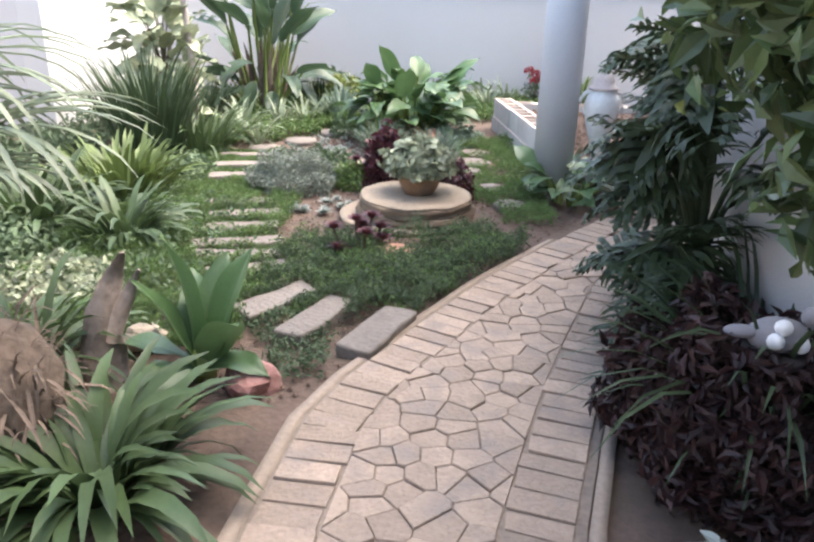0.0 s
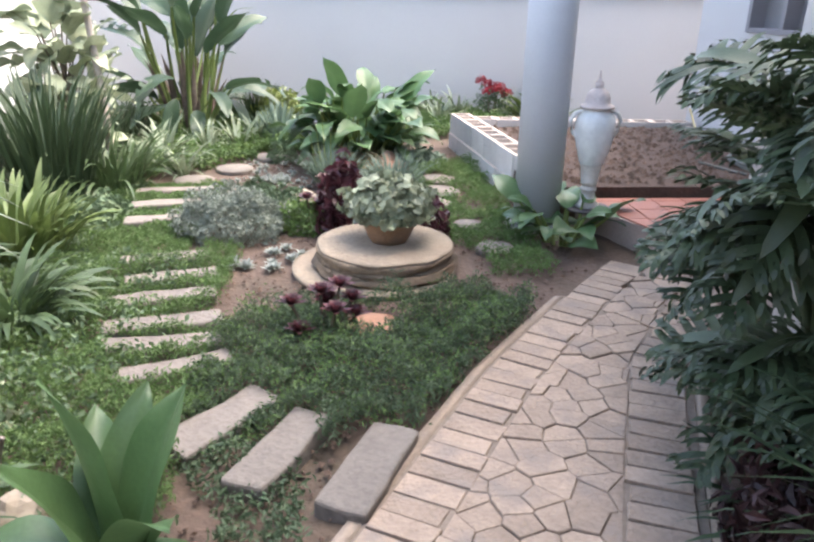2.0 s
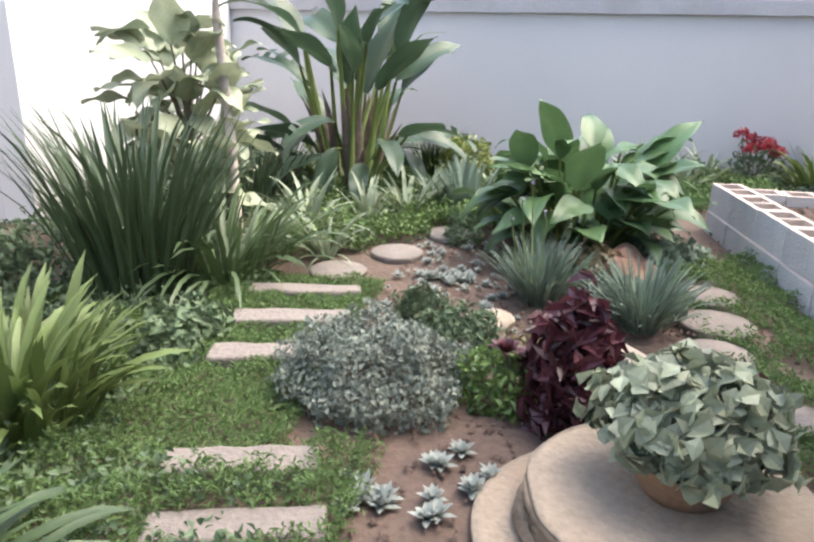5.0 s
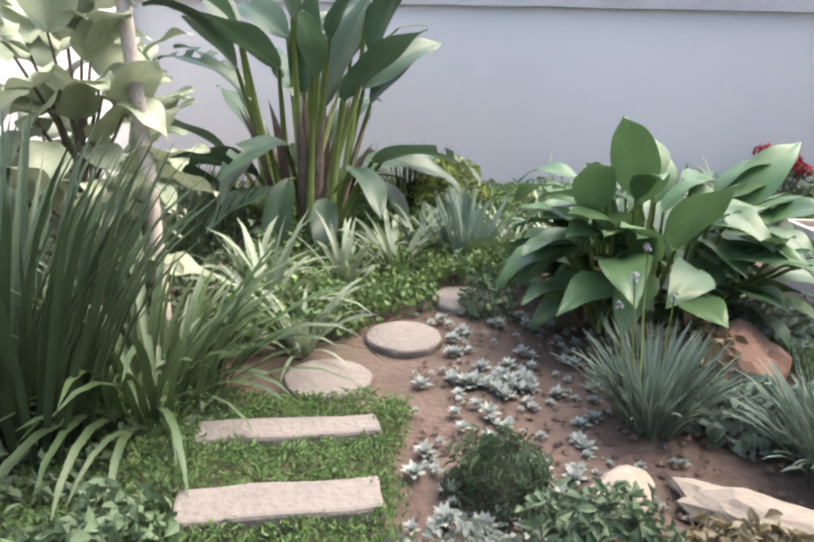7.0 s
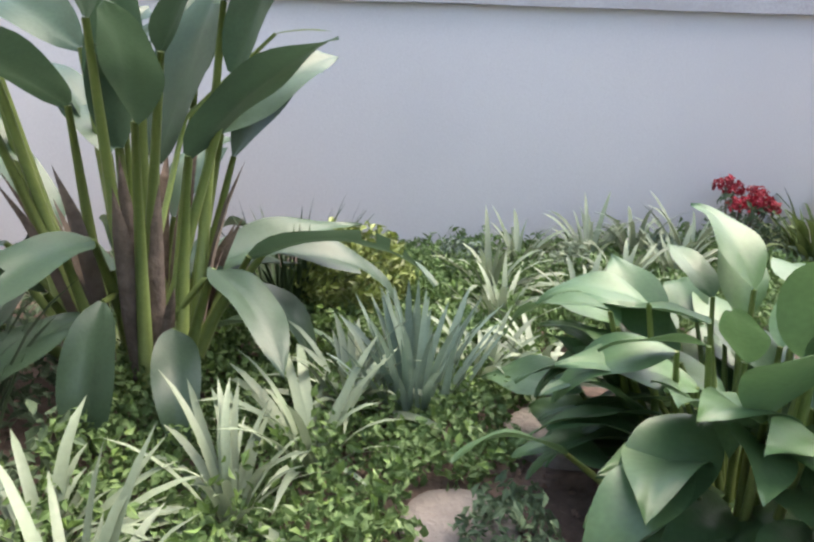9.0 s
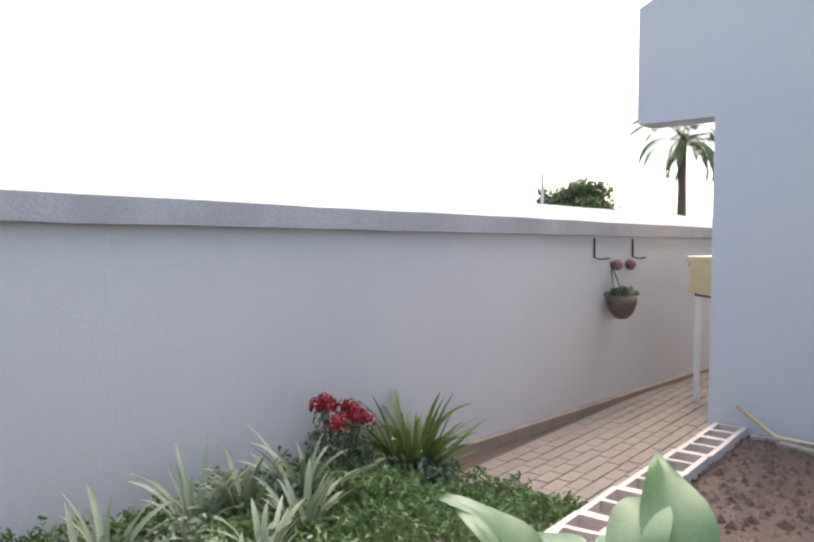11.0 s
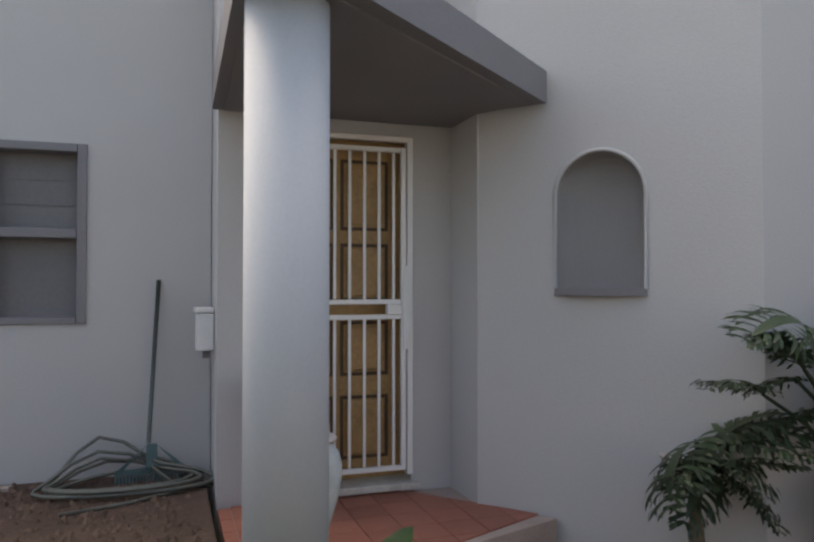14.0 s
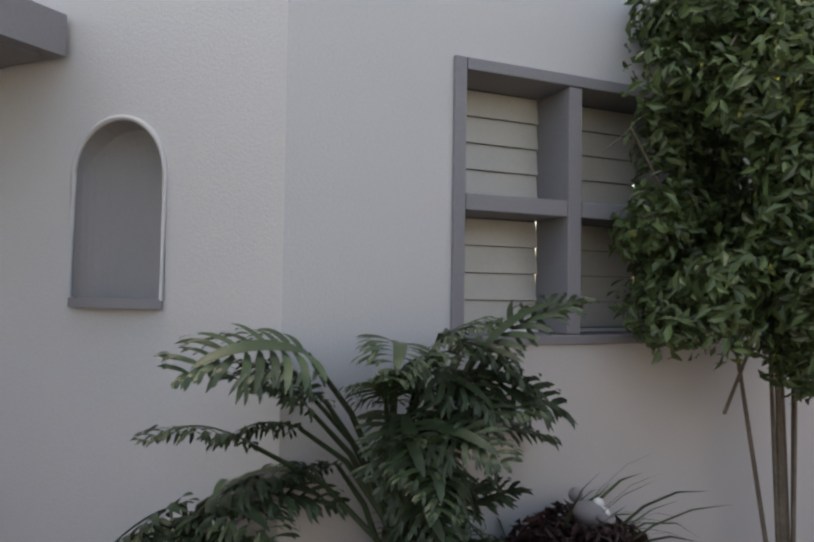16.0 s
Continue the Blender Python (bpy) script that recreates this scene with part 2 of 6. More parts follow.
def lathe(name, profile, mat, parent=None, n=32, smooth=True, wobble=0.0, label=""):
    v, f = [], []
    for k, (r, z) in enumerate(profile):
        for i in range(n):
            a = 2 * math.pi * i / n
            w = 1 + wobble * noise.noise((math.cos(a) * 2.2, math.sin(a) * 2.2, k * 1.3))
            v.append((r * w * math.cos(a), r * w * math.sin(a), z))
    for k in range(len(profile) - 1):
        for i in range(n):
            j = (i + 1) % n
            f.append((k * n + i, k * n + j, (k + 1) * n + j, (k + 1) * n + i))
    f.append(tuple(range(n - 1, -1, -1)))
    f.append(tuple(range((len(profile) - 1) * n, len(profile) * n)))
    return finish(name, v, f, mat, parent, smooth, label)


def tube_data(points, radii, n=8):
    v, f = [], []
    pts = [Vector(p) for p in points]
    for k, p in enumerate(pts):
        d = (pts[min(k + 1, len(pts) - 1)] - pts[max(k - 1, 0)]).normalized()
        u = d.cross(Vector((0, 0, 1)))
        u = u.normalized() if u.length > 1e-3 else Vector((1, 0, 0))
        w = d.cross(u)
        r = radii[k] if isinstance(radii, (list, tuple)) else radii
        for i in range(n):
            a = 2 * math.pi * i / n
            v.append(p + (u * math.cos(a) + w * math.sin(a)) * r)
    for k in range(len(pts) - 1):
        for i in range(n):
            j = (i + 1) % n
            f.append((k * n + i, k * n + j, (k + 1) * n + j, (k + 1) * n + i))
    f.append(tuple(range(n)))
    f.append(tuple((len(pts) - 1) * n + i for i in range(n - 1, -1, -1)))
    return v, f


def merge(pieces):
    v, f = [], []
    for pv, pf in pieces:
        o = len(v)
        v.extend(pv)
        f.extend(tuple(i + o for i in q) for q in pf)
    return v, f


def tube(name, points, radii, mat, parent=None, n=8, label=""):
    return finish(name, *tube_data(points, radii, n), mat, parent, True, label)


def blade_data(base, yaw, lift, length, width, droop, twist=0.0, segs=6, fold=0.25, tip=1.0):
    """One strap leaf: it rises at lift degrees and bends over by droop degrees."""
    v, f = [], []
    p = Vector(base)
    ca, sa = math.cos(yaw), math.sin(yaw)
    side = Vector((-sa, ca, 0))
    for k in range(segs + 1):
        t = k / segs
        ang = radians(lift - droop * t ** 1.4)
        fw = Vector((ca * math.cos(ang), sa * math.cos(ang), math.sin(ang)))
        up = side.cross(fw) * -1
        w = width * 0.5 * (0.55 + 0.45 * min(1, t * 3)) * (max(0.0, 1 - t ** 3) ** 0.6 if tip else 1)
        s = side * math.cos(twist * t) + up * math.sin(twist * t)
        v += [p - s * w + up * (w * fold), p, p + s * w + up * (w * fold)]
        p = p + fw * (length / segs)
        if k < segs:
            a = 3 * k
            f += [(a, a + 1, a + 4, a + 3), (a + 1, a + 2, a + 5, a + 4)]
    return v, f


def strap_clump(name, x, y, z, n, length, width, mat, label, category="plant", spread=0.1, lift=(35, 88), droop=(40, 120), seed=1, group=""):
    r = random.Random(seed)
    if n > 300 or width < 0.02:
        pieces = []
        for _ in range(n):
            a, d = r.uniform(0, 6.283), spread * math.sqrt(r.random())
            pieces.append(blade_data((d * math.cos(a), d * math.sin(a), 0), a + r.uniform(-0.5, 0.5), r.uniform(*lift), length * r.uniform(0.6, 1.1), width * r.uniform(0.75, 1.2), r.uniform(*droop), r.uniform(-0.8, 0.8)))
        ob = finish(name, *merge(pieces), mat, None, True)
        ob.matrix_basis = pose(x, y, z)
        return tagged(ob, label, category, group)
    kinds = []
    for k in range(12):
        u = k / 11
        v, f = blade_data((0, 0, 0), 0, lift[0] + (lift[1] - lift[0]) * u, length, width, r.uniform(*droop), r.uniform(-0.7, 0.7))
        me = bpy.data.meshes.new("strap_leaf")
        me.from_pydata([tuple(q) for q in v], [], f)
        me.materials.append(mat)
        me.polygons.foreach_set("use_smooth", [True] * len(me.polygons))
        kinds.append(me)
    p = empty(name, x, y, z)
    for _ in range(n):
        a, d = r.uniform(0, 6.283), spread * math.sqrt(r.random())
        q = r.uniform(0.6, 1.12)
        leaf_ob(r.choice(kinds), p, Matrix.Translation((d * math.cos(a), d * math.sin(a), -0.01)) @ Euler((r.uniform(-0.12, 0.12), 0, a + r.uniform(-0.5, 0.5))).to_matrix().to_4x4() @ Matrix.Diagonal((q, q * r.uniform(0.8, 1.2), q, 1)), "strap_leaf")
    return tagged(p, label, category, group)


def cloud(name, centres, normals, size, aspect, mat, parent=None, tilt=0.7, seed=3, curl=0.15):
    """Many small leaves, each two folded quads, at the centres and roughly facing the normals."""
    r = np.random.default_rng(seed)
    c, nn = np.asarray(centres, float), np.asarray(normals, float)
    k = len(c)
    nn = nn + r.normal(0, tilt, nn.shape)
    nn /= np.linalg.norm(nn, axis=1)[:, None] + 1e-9
    t = r.normal(0, 1, (k, 3))
    t -= nn * (t * nn).sum(1)[:, None]
    t /= np.linalg.norm(t, axis=1)[:, None] + 1e-9
    b = np.cross(nn, t)
    s = (size * r.uniform(0.6, 1.25, k))[:, None]
    w = s * aspect * 0.5
    v = np.empty((k, 6, 3))
    v[:, 0] = c - t * s * 0.5
    v[:, 1] = c - t * s * 0.05 + b * w + nn * s * curl
    v[:, 2] = c - t * s * 0.05
    v[:, 3] = c - t * s * 0.05 - b * w + nn * s * curl
    v[:, 4] = c + t * s * 0.5 - nn * s * curl
    v[:, 5] = c + t * s * 0.25 + b * w * 0.72 + nn * s * curl * 0.4
    i = np.arange(k)[:, None] * 6
    f = np.concatenate([i + [[0, 2, 1]], i + [[0, 3, 2]], i + [[1, 2, 4]], i + [[1, 4, 5]], i + [[2, 3, 4]]])
    me = bpy.data.meshes.new(name)
    me.from_pydata(v.reshape(-1, 3).tolist(), [], f.tolist())
    me.materials.append(mat)
    ob = new(name, me)
    if parent:
        ob.parent = parent
    return ob


def ball_points(n, radii, seed, shell=0.55, low=-0.3):
    """Points in the outer part of a lumpy ellipsoid, with outward normals."""
    r = np.random.default_rng(seed)
    d = r.normal(0, 1, (n * 2, 3))
    d /= np.linalg.norm(d, axis=1)[:, None]
    d = d[d[:, 2] > low][:n]
    lump = 1 + 0.16 * np.sin(d[:, 0] * 7 + seed) * np.cos(d[:, 1] * 6 - seed) + 0.1 * np.sin(d[:, 2] * 11 + seed * 2)
    rad = (shell + (1 - shell) * r.random(len(d)) ** 0.6) * lump
    return d * rad[:, None] * np.asarray(radii), d


def bush(name, x, y, z, radii, n, size, aspect, mat, label, seed=1, category="plant", low=-0.3, tilt=0.7, group="", shell=0.5):
    p, d = ball_points(n, radii, seed, shell, low)
    ob = cloud(name, p, d, size, aspect, mat, None, tilt, seed)
    ob.matrix_basis = pose(x, y, z + radii[2] * max(0.0, -low) * 0.6)
    return tagged(ob, label, category, group)


def paddle_mesh(name, L, W, mat, bend=50.0, fold=0.22, wave=0.03, seed=1, tip=1.0, splits=()):
    """A broad pointed leaf with a sunk midrib, from its base along +x, bending down."""
    r = random.Random(seed)
    nu, nv = 14, 4
    v, f = [], []
    p = Vector((0, 0, 0))
    ph = r.uniform(0, 6)
    for i in range(nu + 1):
        t = i / nu
        ang = -radians(bend) * t ** 1.5
        fw = Vector((math.cos(ang), 0, math.sin(ang)))
        up = Vector((-math.sin(ang), 0, math.cos(ang)))
        w = W * 0.5 * (math.sin(math.pi * min(1, t ** (1 - 0.22 * tip) * 0.97 + 0.03)) ** (0.62 + 0.38 * tip)) * (1.1 - 0.12 * t)
        for j in range(-nv, nv + 1):
            s = j / nv
            v.append(p + Vector((0, 1, 0)) * (w * s) + up * (abs(s) * w * fold - w * 0.25 * s * s * fold + wave * L * abs(s) * math.sin(ph + 11 * t + 2 * s)))
        p = p + fw * (L / nu)
    m = 2 * nv + 1
    for i in range(nu):
        for j in range(2 * nv):
            if (i in splits) and (j < nv - 1):
                continue
            f.append((i * m + j, (i + 1) * m + j, (i + 1) * m + j + 1, i * m + j + 1))
    me = bpy.data.meshes.new(name)
    me.from_pydata([tuple(q) for q in v], [], f)
    me.materials.append(mat)
    me.polygons.foreach_set("use_smooth", [True] * len(me.polygons))
    return me


def leaf_pose(x, y, z, yaw, pitch, roll=0, s=1.0):
    """A leaf at a place, heading to yaw, raised by pitch degrees."""
    return Matrix.Translation((x, y, z)) @ Euler((radians(roll), radians(-pitch), radians(yaw))).to_matrix().to_4x4() @ Matrix.Diagonal((s, s, s, 1))


def leaf_ob(me, parent, m, name="leaf"):
    ob = new(name, me)
    ob.parent = parent
    ob.matrix_basis = m
    return ob


def smooth01(a):
    a = max(0.0, min(1.0, a))
    return a * a * (3 - 2 * a)


def height(x, y):
    """The ground: level garden that falls a little towards the side passage."""
    return -0.2 * smooth01((x - 3.2) / 1.5) * smooth01((y - 7.5) / 0.8)


# ---- ground ----
def build_ground():
    ax = [-400, -120, -40, -15, -7] + [-4 + 0.12 * i for i in range(84)] + [8, 14, 40, 120, 400]
    ay = [-400, -120, -40, -15, -7] + [-4 + 0.12 * i for i in range(122)] + [12.5, 18, 40, 120, 400]
    v, f = [], []
    for j, y in enumerate(ay):
        for i, x in enumerate(ax):
            near = -4 < x < 6 and -4 < y < 10.6
            z = height(x, y) + (0.022 * noise.noise((x * 2.3, y * 2.3, 0)) + 0.012 * noise.noise((x * 7, y * 7, 3)) if near else 0)
            v.append((x, y, z - 0.012))
    n = len(ax)
    for j in range(len(ay) - 1):
        for i in range(n - 1):
            a = j * n + i
            f.append((a, a + 1, a + n + 1, a + n))
    return tagged(finish("ground", v, f, M_GROUND, None, True), "reddish brown garden soil with fine litter", "ground", kind="structure")


build_ground()

# ---- boundary walls ----
WALL_A, WALL_B = (-1.6, 10.09), (16.0, 8.51)


def wall_y(x):
    return 9.95 - 0.09 * x


def slanted_wall(name, a, b, z0, z1, thick, mat, label):
    """An upright wall from a to b whose thickness lies to the left of that way."""
    d = (Vector(b) - Vector(a)).normalized()
    n = Vector((-d.y, d.x)) * thick
    o = [a, b, (b[0] + n.x, b[1] + n.y), (a[0] + n.x, a[1] + n.y)]
    return tagged(prism(name, o, z0, z1, mat), label, "wall", kind="structure")


slanted_wall("wall_back", WALL_A, WALL_B, -0.6, 1.4545, 0.22, M_GREY, "tall plastered boundary wall painted pale grey")


def build_coping():
    d = (Vector(WALL_B) - Vector(WALL_A)).normalized()
    n = Vector((-d.y, d.x))
    section = [(-0.045, 1.455), (-0.045, 1.585), (-0.02, 1.60), (0.16, 1.725), (0.24, 1.61), (0.265, 1.595), (0.265, 1.455)]
    v, f = [], []
    steps = 60
    L = (Vector(WALL_B) - Vector(WALL_A)).length
    for k in range(steps + 1):
        q = Vector(WALL_A) + d * (L * k / steps)
        for s, z in section:
            wob = 0.006 * noise.noise((k * 0.7, s * 9, z * 4))
            v.append((q.x + n.x * s, q.y + n.y * s, z + wob))
    m = len(section)
    for k in range(steps):
        for i in range(m):
            j = (i + 1) % m
            f.append((k * m + i, (k + 1) * m + i, (k + 1) * m + j, k * m + j))
    f.append(tuple(range(m)))
    f.append(tuple(steps * m + i for i in range(m - 1, -1, -1)))
    tagged(finish("trim_coping", v, f, M_COPING), "weathered grey cement coping on the boundary wall", "wall coping", kind="structure")


build_coping()
tagged(box("wall_left", -1.72, -1.5, 6.72, 10.05, -0.4, 3.2, M_WHITE), "bright white plastered side wall", "wall", kind="structure")
tagged(box("wall_left_return", -3.2, -1.722, 6.72, 6.94, -0.4, 3.2, M_GREY), "grey plastered return of the side wall", "wall", kind="structure")
tagged(box("wall_west", -3.42, -3.2, -3.4, 6.94, -0.4, 3.0, M_WHITE), "white plastered garden wall", "wall", kind="structure")
tagged(box("wall_south", -3.42, 3.5, -3.62, -3.4, -0.4, 3.0, M_WHITE), "white plastered wall closing the garden", "wall", kind="structure")


# ---- the house ----
def panel_wall(name, origin, direction, length, z0, z1, thick, holes, mat, label):
    """A wall along a direction with rectangular holes (u0, u1, z0, z1); the thickness goes to its left."""
    us = sorted({0.0, length, *[h[0] for h in holes], *[h[1] for h in holes]})
    zs = sorted({z0, z1, *[h[2] for h in holes], *[h[3] for h in holes]})
    d = Vector((direction[0], direction[1], 0)).normalized()
    n = Vector((-d.y, d.x, 0))
    v, f, index = [], [], {}

    def vert(u, z, s):
        key = (u, z, s)
        if key not in index:
            p = Vector((*origin, 0)) + d * u + n * (s * thick)
            index[key] = len(v)
            v.append((p.x, p.y, z))
        return index[key]

    def solid(i, k):
        if not (0 <= i < len(us) - 1 and 0 <= k < len(zs) - 1):
            return False
        mu, mz = (us[i] + us[i + 1]) / 2, (zs[k] + zs[k + 1]) / 2
        return not any(h[0] < mu < h[1] and h[2] < mz < h[3] for h in holes)

    for i in range(len(us) - 1):
        for k in range(len(zs) - 1):
            if not solid(i, k):
                continue
            a, b, c, e = us[i], us[i + 1], zs[k], zs[k + 1]
            f.append((vert(a, c, 0), vert(b, c, 0), vert(b, e, 0), vert(a, e, 0)))
            f.append((vert(a, c, 1), vert(a, e, 1), vert(b, e, 1), vert(b, c, 1)))
            if not solid(i - 1, k):
                f.append((vert(a, c, 0), vert(a, e, 0), vert(a, e, 1), vert(a, c, 1)))
            if not solid(i + 1, k):
                f.append((vert(b, c, 0), vert(b, c, 1), vert(b, e, 1), vert(b, e, 0)))
            if not solid(i, k - 1):
                f.append((vert(a, c, 0), vert(a, c, 1), vert(b, c, 1), vert(b, c, 0)))
            if not solid(i, k + 1):
                f.append((vert(a, e, 0), vert(b, e, 0), vert(b, e, 1), vert(a, e, 1)))
    return tagged(finish(name, v, f, mat), label, "wall", kind="structure")


W1 = dict(y0=5.86, y1=6.91, z0=1.15, z1=2.24)
W2 = dict(y0=0.82, y1=2.01, z0=1.195, z1=2.37)
HX, PX, SX = 5.356, 4.73, 3.30


def build_house():
    # gable wall with its window; the way runs from the passage corner towards the porch
    panel_wall("wall_gable", (HX, 7.80), (0, -1), 2.675, -0.5, 2.93, 0.24, [(7.80 - W1["y1"], 7.80 - W1["y0"], W1["z0"], W1["z1"])], M_GREY, "smooth grey plastered house wall with a window")
    # raking top of the gable, carried out over the passage as a short wing
    o = [(8.29, 2.17), (8.29, 2.93), (5.1, 4.42), (5.125, 2.93), (7.80, 2.93), (7.80, 2.17)]
    n = len(o)
    v = [(HX, y, z) for y, z in o] + [(HX + 0.24, y, z) for y, z in o]
    f = [(0, 1, 4, 5), (1, 2, 3, 4), (n, n + 5, n + 4, n + 1), (n + 1, n + 4, n + 3, n + 2)] + [(i, n + i, n + (i + 1) % n, (i + 1) % n) for i in range(n)]
    tagged(finish("wall_gable_top", v, f, M_GREY), "raking grey gable parapet with a short wing", "wall", kind="structure")
    tagged(box("wall_side", HX + 0.245, 13.0, 7.56, 7.80, -0.5, 2.9, M_GREY), "grey plastered side wall of the house", "wall", kind="structure")
    tagged(box("wall_return", PX + 0.245, HX + 0.24, 4.885, 5.12, -0.4, 4.4, M_GREY), "grey plastered return beside the porch", "wall", kind="structure")
    panel_wall("wall_door", (PX, 5.125), (0, -1), 1.40, -0.4, 4.4, 0.24, [(5.125 - 4.855, 5.125 - 3.985, 0.20, 2.275)], M_GREY, "grey plastered wall around the front door")
    tagged(box("wall_porch_side", 4.33, PX + 0.24, 3.50, 3.7245, -0.4, 4.4, M_GREY), "grey plastered cheek wall of the porch", "wall", kind="structure")
    panel_wall("wall_study", (SX, 2.70), (0, -1), 6.1, -0.4, 4.4, 0.26, [(2.70 - W2["y1"], 2.70 - W2["y0"], W2["z0"], W2["z1"])], M_GREY, "grey plastered house wall with a louvre window")
    build_niche_wall()
    # flat roof behind the fronts
    o = [(HX + 0.25, 5.1), (HX + 0.25, 8.2), (13, 8.2), (13, -3.4), (SX + 0.27, -3.4), (SX + 0.27, 2.6), (4.4, 3.7), (5.0, 3.75)]
    tagged(prism("roof", list(reversed(o)), 2.95, 3.05, M_ROOF), "low grey sheet roof behind the parapets", "roof", kind="structure")


def build_niche_wall():
    a, b = Vector((4.33, 3.715)), Vector((SX, 2.70))
    d = (b - a).normalized()
    L = (b - a).length
    inn = Vector((-d.y, d.x))
    u0, u1, zb, zt = 0.44, 0.91, 1.36, 2.095
    c, hw = (u0 + u1) / 2, (u1 - u0) / 2
    zs = zt - hw
    depth, steps, rows = 0.17, 20, 26
    v, f = [], []

    def vert(u, z, s=0.0):
        p = a + d * u + inn * s
        v.append((p.x, p.y, z))
        return len(v) - 1

    def quad(p):
        f.append(tuple(vert(*q) for q in p))

    quad([(0, -0.4), (u0, -0.4), (u0, 4.4), (0, 4.4)])
    quad([(u1, -0.4), (L, -0.4), (L, 4.4), (u1, 4.4)])

    def arch(u):
        return zs + math.sqrt(max(0.0, hw * hw - (u - c) ** 2))

    def deep(u, z):
        e = 1 - ((u - c) / hw) ** 2 - (max(0.0, z - zs) / hw) ** 2
        return depth * math.sqrt(max(0.0, e)) ** 0.75
    us = [c - hw * math.cos(math.pi * i / steps) for i in range(steps + 1)]
    for i in range(steps):
        p, q = us[i], us[i + 1]
        quad([(p, -0.4), (q, -0.4), (q, zb), (p, zb)])
        quad([(p, arch(p)), (q, arch(q)), (q, 4.4), (p, 4.4)])
        quad([(p, zb, 0), (q, zb, 0), (q, zb, deep(q, zb)), (p, zb, deep(p, zb))])
        for k in range(rows):
            s, t = k / rows, (k + 1) / rows
            pts = []
            for u, w in ((p, s), (q, s), (q, t), (p, t)):
                z = zb + (arch(u) - zb) * w
                pts.append((u, z, deep(u, z)))
            quad(pts)
    quad([(0, -0.4, 0.24), (0, 4.4, 0.24), (L, 4.4, 0.24), (L, -0.4, 0.24)])
    ob = finish("wall_niche", v, f, M_GREY)
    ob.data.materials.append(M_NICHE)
    # inner niche faces take a darker grey than the wall around them
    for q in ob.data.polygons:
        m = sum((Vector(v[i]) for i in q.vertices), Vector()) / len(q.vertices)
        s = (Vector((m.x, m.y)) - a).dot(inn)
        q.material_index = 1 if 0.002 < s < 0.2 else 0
    bm = bmesh.new()
    bm.from_mesh(ob.data)
    bmesh.ops.remove_doubles(bm, verts=bm.verts, dist=0.0005)
    bmesh.ops.recalc_face_normals(bm, faces=bm.faces)
    bm.to_mesh(ob.data)
    bm.free()
    tagged(ob, "angled grey plastered wall with a rounded niche", "wall", kind="structure")
    # raised band round the arch and a bowed shelf under it
    ring = [(u0, zb)] + [(c - (hw) * math.cos(math.pi * i / 24), zs + hw * math.sin(math.pi * i / 24)) for i in range(25)] + [(u1, zb)]
    pts = []
    for u, z in ring:
        p = a + d * u - inn * 0.004
        pts.append((p.x, p.y, z))
    tagged(tube("trim_niche_band", pts, 0.012, M_GREY, None, 6), "slim plaster bead around the wall niche", "trim", kind="structure")
    o = []
    for i in range(17):
        t = math.pi * i / 16
        p = a + d * (c - hw * 1.02 * math.cos(t)) - inn * (0.004 + 0.055 * math.sin(t))
        o.append((p.x, p.y))
    tagged(prism("niche_shelf", list(reversed(o)), zb - 0.032, zb + 0.006, M_TRIM), "bowed dark grey shelf below the wall niche", "wall shelf", kind="structure")


